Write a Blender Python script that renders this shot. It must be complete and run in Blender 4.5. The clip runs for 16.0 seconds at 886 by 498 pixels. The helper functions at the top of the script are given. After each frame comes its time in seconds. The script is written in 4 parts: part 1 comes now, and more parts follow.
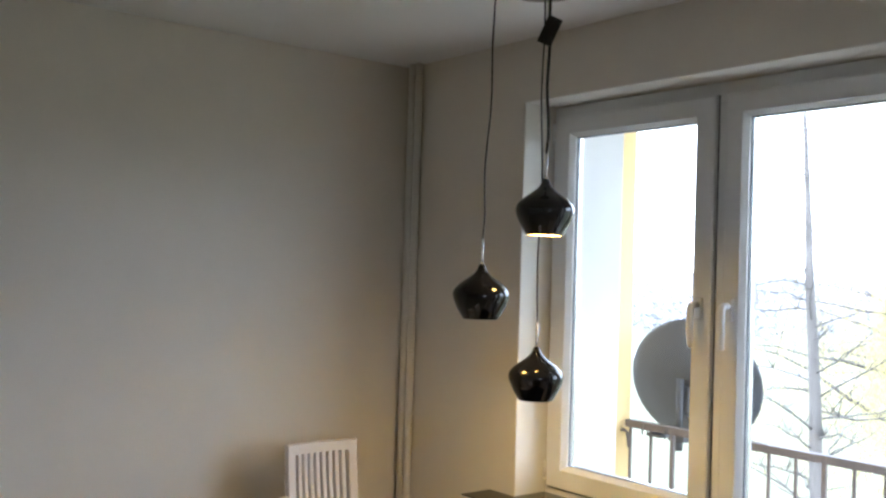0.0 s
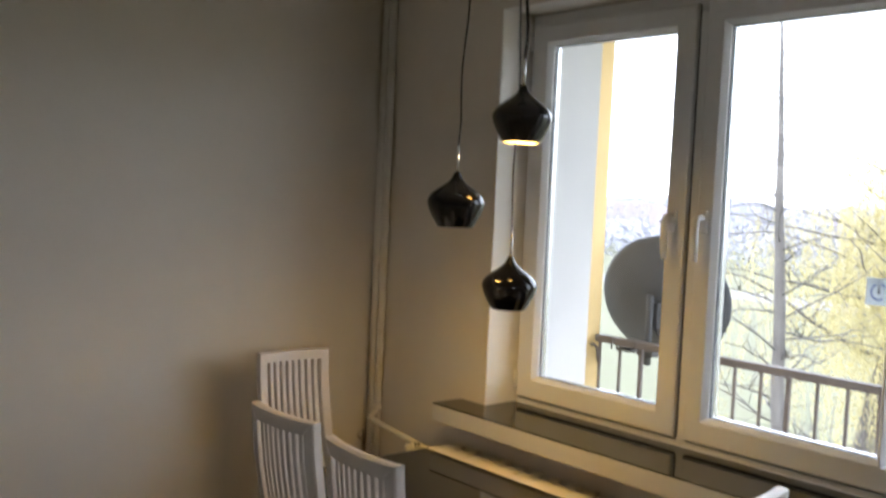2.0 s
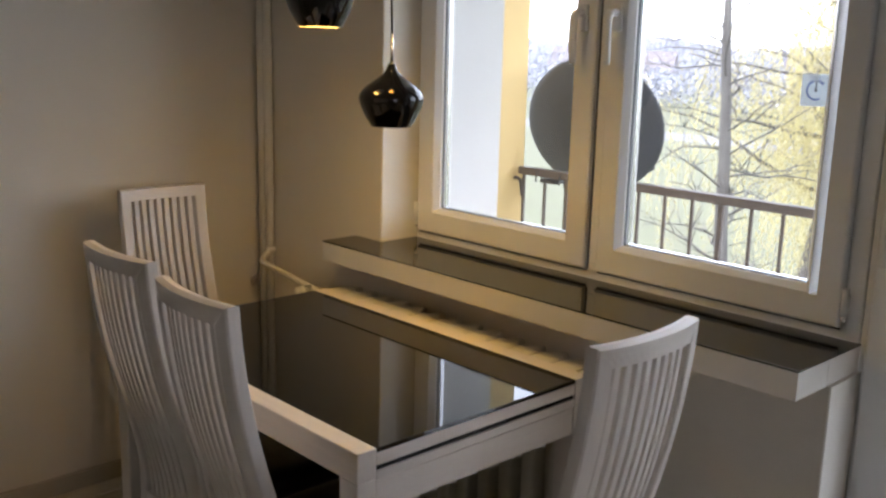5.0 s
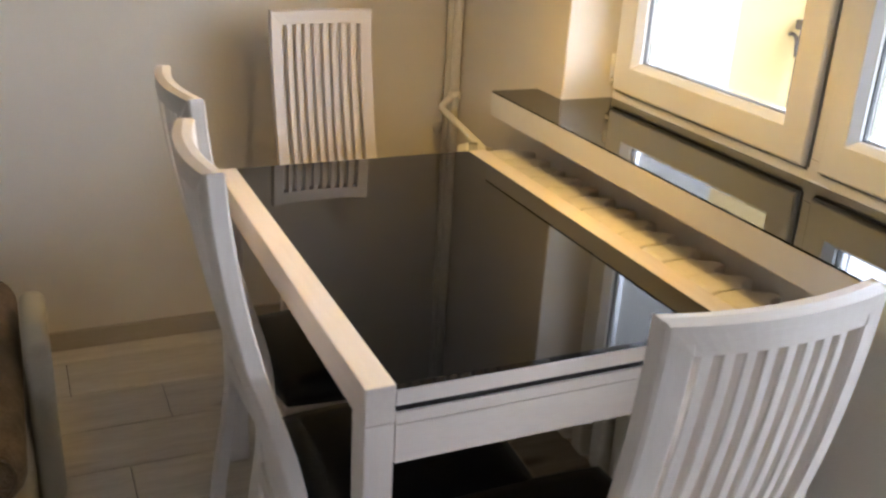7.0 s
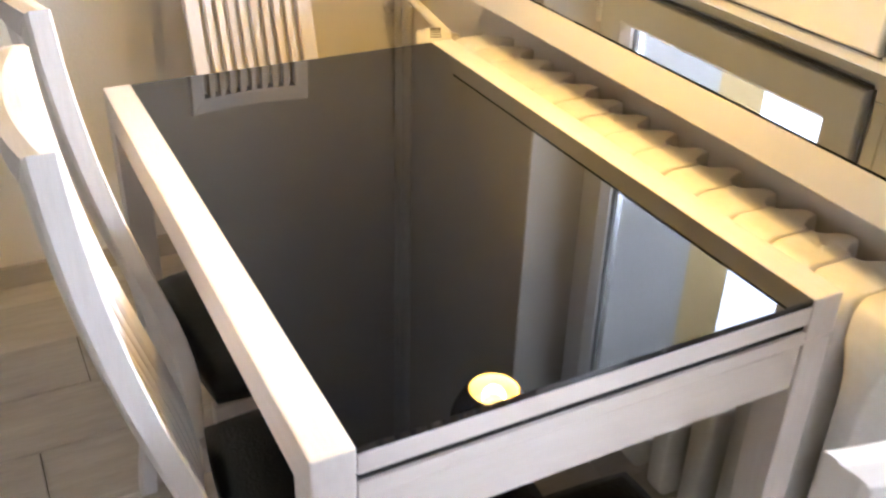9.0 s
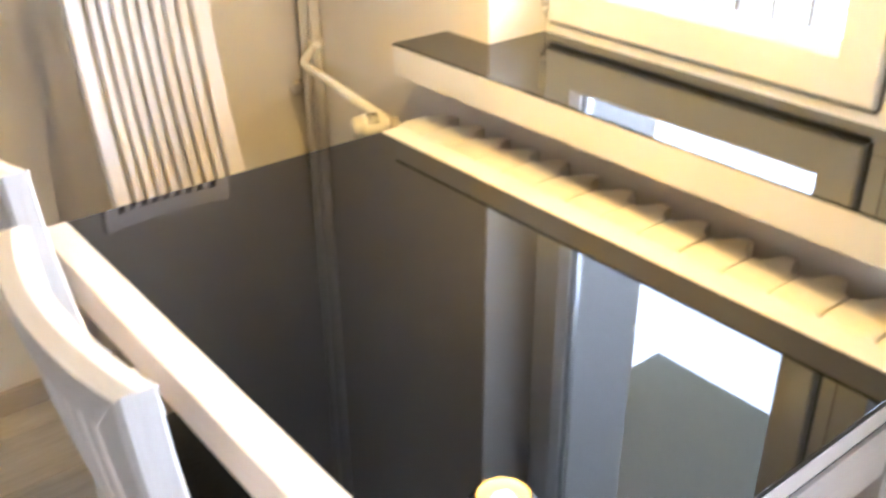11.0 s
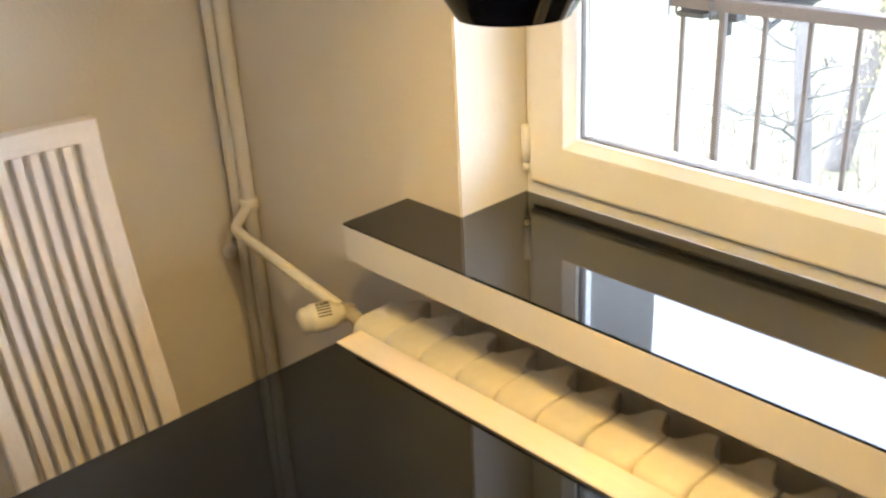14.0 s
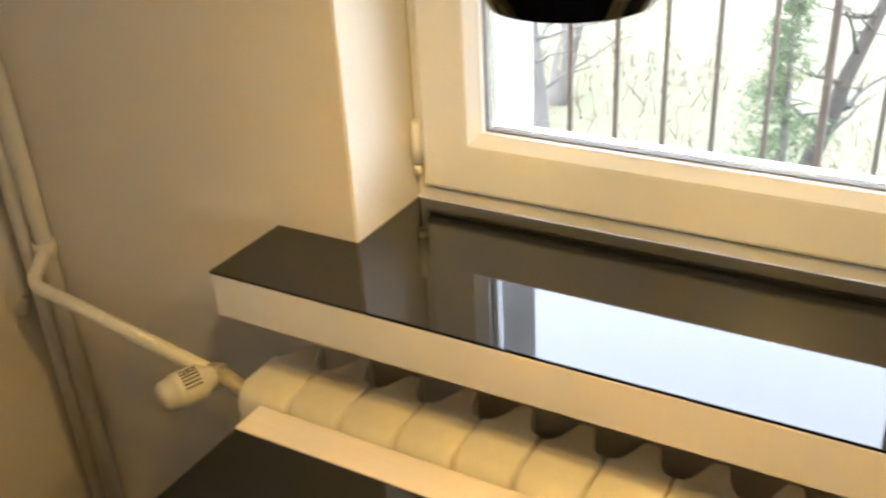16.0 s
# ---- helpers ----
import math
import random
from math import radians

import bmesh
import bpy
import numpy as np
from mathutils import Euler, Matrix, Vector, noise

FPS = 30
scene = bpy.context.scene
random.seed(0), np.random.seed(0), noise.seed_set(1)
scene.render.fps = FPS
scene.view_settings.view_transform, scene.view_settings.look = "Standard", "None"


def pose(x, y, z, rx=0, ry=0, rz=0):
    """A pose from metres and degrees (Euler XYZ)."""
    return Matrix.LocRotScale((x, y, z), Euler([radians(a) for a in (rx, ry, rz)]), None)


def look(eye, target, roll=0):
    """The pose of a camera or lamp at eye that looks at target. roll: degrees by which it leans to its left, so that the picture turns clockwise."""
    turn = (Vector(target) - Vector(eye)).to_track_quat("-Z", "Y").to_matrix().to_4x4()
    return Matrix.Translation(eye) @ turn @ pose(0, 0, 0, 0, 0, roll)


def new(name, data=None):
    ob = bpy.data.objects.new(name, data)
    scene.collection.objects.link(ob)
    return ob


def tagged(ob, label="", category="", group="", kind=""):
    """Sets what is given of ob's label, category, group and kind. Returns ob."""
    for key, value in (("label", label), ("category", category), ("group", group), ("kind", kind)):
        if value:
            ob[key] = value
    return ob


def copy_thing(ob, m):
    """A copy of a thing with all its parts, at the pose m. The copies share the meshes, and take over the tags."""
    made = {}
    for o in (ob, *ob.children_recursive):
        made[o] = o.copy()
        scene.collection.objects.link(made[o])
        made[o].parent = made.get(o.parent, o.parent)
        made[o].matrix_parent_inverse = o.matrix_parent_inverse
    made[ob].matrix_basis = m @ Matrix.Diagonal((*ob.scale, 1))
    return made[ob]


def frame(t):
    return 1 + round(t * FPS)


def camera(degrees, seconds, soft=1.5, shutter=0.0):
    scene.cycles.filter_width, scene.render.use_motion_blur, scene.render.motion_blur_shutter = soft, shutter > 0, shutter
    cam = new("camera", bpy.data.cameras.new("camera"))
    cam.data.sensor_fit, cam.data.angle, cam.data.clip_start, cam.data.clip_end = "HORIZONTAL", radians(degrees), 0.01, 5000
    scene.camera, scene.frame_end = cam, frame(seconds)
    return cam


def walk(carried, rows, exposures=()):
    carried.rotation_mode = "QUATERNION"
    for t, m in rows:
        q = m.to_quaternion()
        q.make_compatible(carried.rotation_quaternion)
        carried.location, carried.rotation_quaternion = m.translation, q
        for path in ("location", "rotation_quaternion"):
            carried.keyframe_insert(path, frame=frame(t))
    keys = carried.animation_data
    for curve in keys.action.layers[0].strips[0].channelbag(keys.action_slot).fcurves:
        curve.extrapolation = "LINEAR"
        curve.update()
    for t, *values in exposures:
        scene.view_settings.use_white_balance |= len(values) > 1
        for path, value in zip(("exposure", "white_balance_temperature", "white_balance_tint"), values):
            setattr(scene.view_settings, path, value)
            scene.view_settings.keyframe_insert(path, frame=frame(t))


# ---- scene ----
cam = camera(49.8, 16.0, soft=2.4, shutter=0.5)
PATH = [
    (0, (3.163, -2.325, 1.67), (1.599, -1.08, 1.713), 1.8),
    (0.5, (3.157, -2.334, 1.669), (1.583, -1.101, 1.698), 2.2),
    (1, (3.151, -2.339, 1.669), (1.592, -1.087, 1.687), 2.4),
    (1.5, (3.158, -2.324, 1.656), (1.604, -1.065, 1.635), 2.1),
    (2, (3.138, -2.313, 1.628), (1.617, -1.019, 1.51), 2.6),
    (2.5, (3.09, -2.3, 1.594), (1.643, -0.941, 1.351), 1.9),
    (3, (3.031, -2.312, 1.567), (1.662, -0.884, 1.277), 0.9),
    (3.5, (3.005, -2.285, 1.555), (1.677, -0.827, 1.223), 0.3),
    (3.7, (3.009, -2.253, 1.557), (1.657, -0.817, 1.228), -0.3),
    (5.8, (2.895, -1.665, 1.474), (1.457, -0.392, 0.916), 0.9),
    (6, (2.854, -1.614, 1.476), (1.424, -0.359, 0.858), 0.6),
    (6.5, (2.794, -1.464, 1.458), (1.207, -0.448, 0.788), 1.7),
    (7, (2.761, -1.273, 1.435), (1.082, -0.494, 0.678), 3.2),
    (7.5, (2.62, -1.173, 1.406), (1.014, -0.341, 0.553), 3.2),
    (8, (2.48, -1.15, 1.391), (0.949, -0.291, 0.433), 2.7),
    (8.5, (2.407, -1.106, 1.371), (0.907, -0.282, 0.335), 2.5),
    (8.7, (2.375, -1.079, 1.375), (0.854, -0.279, 0.351), 2.0),
    (10.8, (2.038, -1.196, 1.359), (0.628, -0.145, 0.406), -1.7),
    (11, (2.045, -1.2, 1.396), (0.665, -0.099, 0.455), -0.5),
    (11.5, (2.054, -1.17, 1.436), (0.737, 0.065, 0.574), -0.5),
    (12, (2.074, -1.137, 1.444), (0.785, 0.167, 0.645), -1.4),
    (12.5, (2.059, -1.132, 1.461), (0.809, 0.223, 0.688), -3.7),
    (13, (1.968, -1.1, 1.466), (0.67, 0.201, 0.677), -3.9),
    (13.5, (1.806, -1.007, 1.465), (0.45, 0.233, 0.674), -5.1),
    (14, (1.689, -0.939, 1.457), (0.335, 0.273, 0.621), -3.2),
    (14.5, (1.513, -0.905, 1.461), (0.317, 0.45, 0.604), -3.3),
    (15, (1.353, -0.889, 1.462), (0.271, 0.514, 0.534), -3.9),
    (15.5, (1.306, -0.873, 1.448), (0.291, 0.573, 0.512), -3.5),
    (16, (1.335, -0.866, 1.436), (0.424, 0.645, 0.494), -3.5),
]
walk(cam, [(t, look(eye, target, roll)) for t, eye, target, roll in PATH],
     exposures=[(0, 3.58, 5600, 14), (0.5, 3.45, 5600, 14), (0.65, 3.5, 5700, 14), (0.8, 3.6, 6100, 16), (1.0, 3.6, 6150, 17), (1.5, 3.43, 6150, 16), (2.5, 2.68, 6100, 16), (3.5, 2.42, 6200, 17), (6, 3.36, 6100, 18), (7, 3.86, 5920, 17), (7.5, 4.36, 5900, 17), (8.0, 4.5, 5850, 18), (8.5, 4.71, 5820, 18), (11, 5.04, 5420, 17), (12.5, 4.5, 5500, 15), (14.5, 4.1, 5850, 15), (16, 3.85, 6130, 14)])


# ---- world and sun ----
world = bpy.data.worlds.new("world")
scene.world = world
world.use_nodes = True
wn = world.node_tree
for n in list(wn.nodes):
    wn.nodes.remove(n)
sky = wn.nodes.new("ShaderNodeTexSky")
sky.sky_type = "NISHITA"
sky.sun_disc = False
sky.sun_elevation, sky.sun_rotation = radians(32), radians(150)
sky.air_density, sky.dust_density, sky.ozone_density = 1.0, 1.5, 1.0
hsv = wn.nodes.new("ShaderNodeHueSaturation")
hsv.inputs["Saturation"].default_value = 0.62
bg = wn.nodes.new("ShaderNodeBackground")
bg.inputs["Strength"].default_value = 0.15
wout = wn.nodes.new("ShaderNodeOutputWorld")
wn.links.new(sky.outputs[0], hsv.inputs["Color"])
veil = wn.nodes.new("ShaderNodeMix")
veil.data_type = "RGBA"
veil.inputs["Factor"].default_value = 0.7
veil.inputs["B"].default_value = (5.0, 5.25, 5.7, 1)
wn.links.new(hsv.outputs[0], veil.inputs["A"])
wn.links.new(veil.outputs["Result"], bg.inputs[0])
wn.links.new(bg.outputs[0], wout.inputs[0])

sun_data = bpy.data.lights.new("sun", "SUN")
sun_data.energy, sun_data.angle, sun_data.color = 0.5, radians(40), (1, 0.97, 0.93)
sun = new("sun", sun_data)
sun.matrix_world = look((-6, -12, 12), (0, 0, 0))

# ---- materials ----
def mat(name, colour, rough=0.5, metal=0.0, vary=0.0, scale=8.0, bump=0.0, bump_scale=60.0, stretch=(1, 1, 1), tint=None, coat=0.0, spec=0.5, per_object=0.0, island=0.0):
    m = bpy.data.materials.new(name)
    m.use_nodes = True
    t = m.node_tree
    b = t.nodes["Principled BSDF"]
    b.inputs["Base Color"].default_value = (*colour, 1)
    b.inputs["Roughness"].default_value = rough
    b.inputs["Metallic"].default_value = metal
    b.inputs["Specular IOR Level"].default_value = spec
    b.inputs["Coat Weight"].default_value = coat
    co = t.nodes.new("ShaderNodeTexCoord")
    mp = t.nodes.new("ShaderNodeMapping")
    mp.inputs["Scale"].default_value = stretch
    t.links.new(co.outputs["Object"], mp.inputs[0])
    src = mp.outputs[0]
    if per_object:
        oi = t.nodes.new("ShaderNodeObjectInfo")
        add = t.nodes.new("ShaderNodeVectorMath")
        add.operation = "ADD"
        sc = t.nodes.new("ShaderNodeMath")
        sc.operation = "MULTIPLY"
        sc.inputs[1].default_value = 37.0
        t.links.new(oi.outputs["Random"], sc.inputs[0])
        t.links.new(src, add.inputs[0])
        t.links.new(sc.outputs[0], add.inputs[1])
        src = add.outputs[0]
    if vary:
        n1 = t.nodes.new("ShaderNodeTexNoise")
        n1.inputs["Scale"].default_value = scale
        n1.inputs["Detail"].default_value = 6
        n1.inputs["Roughness"].default_value = 0.65
        t.links.new(src, n1.inputs["Vector"])
        n2 = t.nodes.new("ShaderNodeTexNoise")
        n2.inputs["Scale"].default_value = scale * 7
        n2.inputs["Detail"].default_value = 4
        t.links.new(src, n2.inputs["Vector"])
        mixf = t.nodes.new("ShaderNodeMath")
        mixf.operation = "MULTIPLY_ADD"
        mixf.inputs[1].default_value = 0.35
        t.links.new(n2.outputs["Fac"], mixf.inputs[0])
        half = t.nodes.new("ShaderNodeMath")
        half.operation = "MULTIPLY"
        half.inputs[1].default_value = 0.65
        t.links.new(n1.outputs["Fac"], half.inputs[0])
        t.links.new(half.outputs[0], mixf.inputs[2])
        ramp = t.nodes.new("ShaderNodeValToRGB")
        dark = tint or tuple(c * (1 - vary) for c in colour)
        ramp.color_ramp.elements[0].position, ramp.color_ramp.elements[1].position = 0.32, 0.66
        ramp.color_ramp.elements[0].color = (*dark, 1)
        ramp.color_ramp.elements[1].color = (*colour, 1)
        t.links.new(mixf.outputs[0], ramp.inputs[0])
        out = ramp.outputs[0]
        if per_object or island:
            hs = t.nodes.new("ShaderNodeHueSaturation")
            mr = t.nodes.new("ShaderNodeMapRange")
            k = per_object or island
            mr.inputs["To Min"].default_value, mr.inputs["To Max"].default_value = 1 - k, 1 + k
            if per_object:
                t.links.new(oi.outputs["Random"], mr.inputs["Value"])
            else:
                ge = t.nodes.new("ShaderNodeNewGeometry")
                t.links.new(ge.outputs["Random Per Island"], mr.inputs["Value"])
            t.links.new(mr.outputs[0], hs.inputs["Value"])
            t.links.new(out, hs.inputs["Color"])
            out = hs.outputs[0]
        t.links.new(out, b.inputs["Base Color"])
        rr = t.nodes.new("ShaderNodeMapRange")
        rr.inputs["To Min"].default_value, rr.inputs["To Max"].default_value = rough * 0.88, min(1, rough * 1.15)
        t.links.new(n2.outputs["Fac"], rr.inputs["Value"])
        t.links.new(rr.outputs[0], b.inputs["Roughness"])
    if bump:
        n3 = t.nodes.new("ShaderNodeTexNoise")
        n3.inputs["Scale"].default_value = bump_scale
        n3.inputs["Detail"].default_value = 5
        t.links.new(src, n3.inputs["Vector"])
        bp = t.nodes.new("ShaderNodeBump")
        bp.inputs["Strength"].default_value = bump
        bp.inputs["Distance"].default_value = 0.01
        t.links.new(n3.outputs["Fac"], bp.inputs["Height"])
        t.links.new(bp.outputs[0], b.inputs["Normal"])
    return m


def pane_glass(name, tint=(0.97, 0.985, 0.98)):
    m = bpy.data.materials.new(name)
    m.use_nodes = True
    t = m.node_tree
    for n in list(t.nodes):
        t.nodes.remove(n)
    tr = t.nodes.new("ShaderNodeBsdfTransparent")
    tr.inputs[0].default_value = (*tint, 1)
    gl = t.nodes.new("ShaderNodeBsdfGlossy")
    gl.inputs["Roughness"].default_value = 0.0
    fr = t.nodes.new("ShaderNodeLayerWeight")
    p5 = t.nodes.new("ShaderNodeMath")
    p5.operation = "POWER"
    p5.inputs[1].default_value = 5.0
    sch = t.nodes.new("ShaderNodeMath")
    sch.operation = "MULTIPLY_ADD"
    sch.inputs[1].default_value, sch.inputs[2].default_value = 0.95, 0.04
    t.links.new(fr.outputs["Facing"], p5.inputs[0])
    t.links.new(p5.outputs[0], sch.inputs[0])
    mx = t.nodes.new("ShaderNodeMixShader")
    o = t.nodes.new("ShaderNodeOutputMaterial")
    t.links.new(sch.outputs[0], mx.inputs[0])
    t.links.new(tr.outputs[0], mx.inputs[1])
    t.links.new(gl.outputs[0], mx.inputs[2])
    t.links.new(mx.outputs[0], o.inputs[0])
    return m


def glow(name, colour, strength):
    m = bpy.data.materials.new(name)
    m.use_nodes = True
    b = m.node_tree.nodes["Principled BSDF"]
    b.inputs["Base Color"].default_value = (0.8, 0.75, 0.65, 1)
    b.inputs["Emission Color"].default_value = (*colour, 1)
    b.inputs["Emission Strength"].default_value = strength
    return m


M_WALL = mat("painted_plaster", (0.75, 0.69, 0.60), 0.75, vary=0.06, scale=1.3, bump=0.12, bump_scale=140, spec=0.3)
M_CEIL = mat("ceiling_paint", (0.83, 0.81, 0.78), 0.85, vary=0.04, scale=1.1, bump=0.1, bump_scale=120, spec=0.2)
M_REVEAL = mat("reveal_paint", (0.78, 0.745, 0.68), 0.7, vary=0.05, scale=3, bump=0.1, bump_scale=120, spec=0.3)
M_PVC = mat("white_pvc", (0.79, 0.79, 0.785), 0.32, vary=0.04, scale=5)
# rubber of the glazing gaskets, also the painted shade in the sash seams
M_GASKET_SEAM = mat("grey_rubber_and_seam_shade", (0.15, 0.155, 0.165), 0.6)
M_SILLTOP = mat("black_gloss_stone", (0.008, 0.0075, 0.007), 0.03, vary=0.4, scale=40, spec=0.95)
M_SILLEDGE = mat("white_laminate", (0.74, 0.71, 0.67), 0.4, vary=0.04, scale=6, bump=0.04, bump_scale=80)
M_BLACKGLASS = mat("black_table_glass", (0.0045, 0.005, 0.0065), 0.02, vary=0.3, scale=6, spec=0.62)
M_WOOD = mat("whitewashed_wood", (0.77, 0.705, 0.645), 0.45, vary=0.08, scale=12, stretch=(4, 0.6, 4), bump=0.05, bump_scale=45, tint=(0.70, 0.63, 0.57))
# unseen east wall: plaster darkened to cut light bounced onto the west wall
M_WALLEAST = mat("east_wall_darkened", (0.50, 0.45, 0.38), 0.75, vary=0.06, scale=1.3, bump=0.12, bump_scale=140, spec=0.3)
M_SLAB = mat("whitewashed_concrete", (0.84, 0.84, 0.83), 0.9, vary=0.15, scale=3, bump=0.3, bump_scale=60)
M_WOODV = mat("whitewashed_chair_wood", (0.79, 0.73, 0.675), 0.42, vary=0.08, scale=14, stretch=(6, 6, 0.6), bump=0.05, bump_scale=30, tint=(0.73, 0.665, 0.61))
M_WOODX = mat("whitewashed_table_wood", (0.77, 0.705, 0.645), 0.42, vary=0.08, scale=14, stretch=(0.6, 6, 6), bump=0.05, bump_scale=30, tint=(0.70, 0.63, 0.57))
M_SLOT = mat("dark_gap", (0.012, 0.011, 0.011), 0.8)
M_LEATHER = mat("black_leatherette", (0.0045, 0.005, 0.0062), 0.34, vary=0.3, scale=14, bump=0.22, bump_scale=220, spec=0.32)
M_RAD = mat("radiator_enamel", (0.74, 0.715, 0.655), 0.42, vary=0.1, scale=9, bump=0.16, bump_scale=30, tint=(0.65, 0.615, 0.54))
M_PIPE = mat("pipe_enamel", (0.79, 0.75, 0.66), 0.36, vary=0.09, scale=7, bump=0.12, bump_scale=30)
M_VALVE = mat("valve_plastic", (0.75, 0.71, 0.62), 0.4, vary=0.06, scale=20)
M_VENT = mat("dark_slot_plastic", (0.06, 0.05, 0.04), 0.7)
M_BRASS = mat("painted_brass", (0.56, 0.50, 0.40), 0.45, metal=0.15, vary=0.45, scale=40)
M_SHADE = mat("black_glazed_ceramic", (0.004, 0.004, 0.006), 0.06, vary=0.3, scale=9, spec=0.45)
M_SHADEIN = mat("gilded_shade_lining", (0.82, 0.68, 0.40), 0.5)
M_CHROME = mat("brushed_chrome", (0.72, 0.72, 0.72), 0.22, metal=1.0, vary=0.1, scale=30)
M_CORD = mat("brown_black_cord", (0.022, 0.018, 0.015), 0.7, vary=0.4, scale=60)
M_TAG = mat("black_tag_plastic", (0.01, 0.01, 0.01), 0.5, vary=0.3, scale=30)
M_BULB = glow("warm_bulb", (1.0, 0.66, 0.26), 0.8)
M_PLANK = mat("whitewashed_floor_board", (0.68, 0.62, 0.53), 0.42, vary=0.25, scale=3.5, stretch=(9, 0.9, 1), bump=0.08, bump_scale=18, tint=(0.52, 0.45, 0.36), per_object=0.06)
def add_knots(m, colour):
    """Dark elongated knots and hairline checks, different on every board."""
    t = m.node_tree
    b = t.nodes["Principled BSDF"]
    src = b.inputs["Base Color"].links[0].from_socket
    co, oi = t.nodes.new("ShaderNodeTexCoord"), t.nodes.new("ShaderNodeObjectInfo")
    mp = t.nodes.new("ShaderNodeMapping")
    mp.inputs["Scale"].default_value = (5.2, 1.7, 1)
    sc = t.nodes.new("ShaderNodeMath")
    sc.operation = "MULTIPLY"
    sc.inputs[1].default_value = 53.0
    t.links.new(oi.outputs["Random"], sc.inputs[0])
    t.links.new(co.outputs["Object"], mp.inputs[0])
    t.links.new(sc.outputs[0], mp.inputs["Location"])
    vo = t.nodes.new("ShaderNodeTexVoronoi")
    vo.inputs["Scale"].default_value = 1.0
    t.links.new(mp.outputs[0], vo.inputs["Vector"])
    rp = t.nodes.new("ShaderNodeMapRange")
    rp.inputs["From Min"].default_value, rp.inputs["From Max"].default_value = 0.04, 0.13
    rp.inputs["To Min"].default_value, rp.inputs["To Max"].default_value = 0.75, 0.0
    t.links.new(vo.outputs["Distance"], rp.inputs["Value"])
    mx = t.nodes.new("ShaderNodeMix")
    mx.data_type = "RGBA"
    mx.inputs["B"].default_value = (*colour, 1)
    t.links.new(rp.outputs[0], mx.inputs["Factor"])
    t.links.new(src, mx.inputs["A"])
    t.links.new(mx.outputs["Result"], b.inputs["Base Color"])


add_knots(M_PLANK, (0.22, 0.16, 0.10))
M_SUBFLOOR = mat("dark_joint", (0.10, 0.075, 0.05), 0.8)
M_BASE = mat("beige_baseboard", (0.46, 0.40, 0.31), 0.5, vary=0.15, scale=6, stretch=(6, 0.8, 6), tint=(0.40, 0.34, 0.255))
M_SOFA = mat("cream_upholstery", (0.55, 0.51, 0.42), 0.85, vary=0.1, scale=10, bump=0.5, bump_scale=260)
M_BOLSTER = mat("brown_chenille", (0.24, 0.17, 0.105), 0.9, vary=0.5, scale=22, bump=0.8, bump_scale=130, tint=(0.12, 0.08, 0.045))
M_YELLOW = mat("yellow_render", (0.74, 0.54, 0.25), 0.85, vary=0.1, scale=4, bump=0.3, bump_scale=150)
M_RENDER = mat("white_render", (0.68, 0.67, 0.66), 0.85, vary=0.1, scale=5, bump=0.3, bump_scale=150)
M_CONCRETE = mat("balcony_concrete", (0.70, 0.70, 0.69), 0.9, vary=0.25, scale=3, bump=0.4, bump_scale=60)
M_RAIL = mat("brown_grey_rail_paint", (0.13, 0.105, 0.095), 0.55, vary=0.3, scale=15, bump=0.1, bump_scale=80)
M_DISH = mat("dark_grey_dish", (0.062, 0.066, 0.078), 0.5, vary=0.12, scale=4)
M_GALV = mat("galvanised_steel", (0.07, 0.07, 0.074), 0.55, metal=0.1, vary=0.25, scale=25)
M_GRASS = mat("meadow_grass", (0.125, 0.135, 0.075), 0.95, vary=0.35, scale=0.9, tint=(0.095, 0.09, 0.055), bump=0.5, bump_scale=3)
M_PATH = mat("pale_asphalt", (0.17, 0.17, 0.17), 0.9, vary=0.2, scale=1.2)
M_BARK = mat("grey_bark", (0.115, 0.108, 0.10), 0.9, vary=0.5, scale=9, stretch=(1, 1, 0.3), bump=0.6, bump_scale=25, tint=(0.060, 0.055, 0.051))


def leaf_mat(name, colour, spread):
    """Thin leaves: light falls through as well as back."""
    m = bpy.data.materials.new(name)
    m.use_nodes = True
    t = m.node_tree
    for n in list(t.nodes):
        t.nodes.remove(n)
    ge = t.nodes.new("ShaderNodeNewGeometry")
    mr = t.nodes.new("ShaderNodeMapRange")
    mr.inputs["To Min"].default_value, mr.inputs["To Max"].default_value = 1 - spread, 1 + spread
    hs = t.nodes.new("ShaderNodeHueSaturation")
    hs.inputs["Color"].default_value = (*colour, 1)
    t.links.new(ge.outputs["Random Per Island"], mr.inputs["Value"])
    t.links.new(mr.outputs[0], hs.inputs["Value"])
    di, tr = t.nodes.new("ShaderNodeBsdfDiffuse"), t.nodes.new("ShaderNodeBsdfTranslucent")
    mx, o = t.nodes.new("ShaderNodeMixShader"), t.nodes.new("ShaderNodeOutputMaterial")
    for sh_ in (di, tr):
        t.links.new(hs.outputs[0], sh_.inputs["Color"])
    t.links.new(di.outputs[0], mx.inputs[1])
    t.links.new(tr.outputs[0], mx.inputs[2])
    t.links.new(mx.outputs[0], o.inputs[0])
    return m


M_WILLOW = leaf_mat("yellow_willow_leaf", (0.47, 0.42, 0.22), 0.12)
M_SPRUCE = leaf_mat("spruce_needles", (0.11, 0.14, 0.085), 0.35)
M_DARKBARK = mat("dark_bark", (0.05, 0.045, 0.04), 0.9, vary=0.5, scale=9, stretch=(1, 1, 0.3), bump=0.6, bump_scale=25, tint=(0.025, 0.022, 0.02))
M_SHRUB = mat("brown_twigs", (0.17, 0.13, 0.10), 0.9, vary=0.4, scale=5, island=0.3)
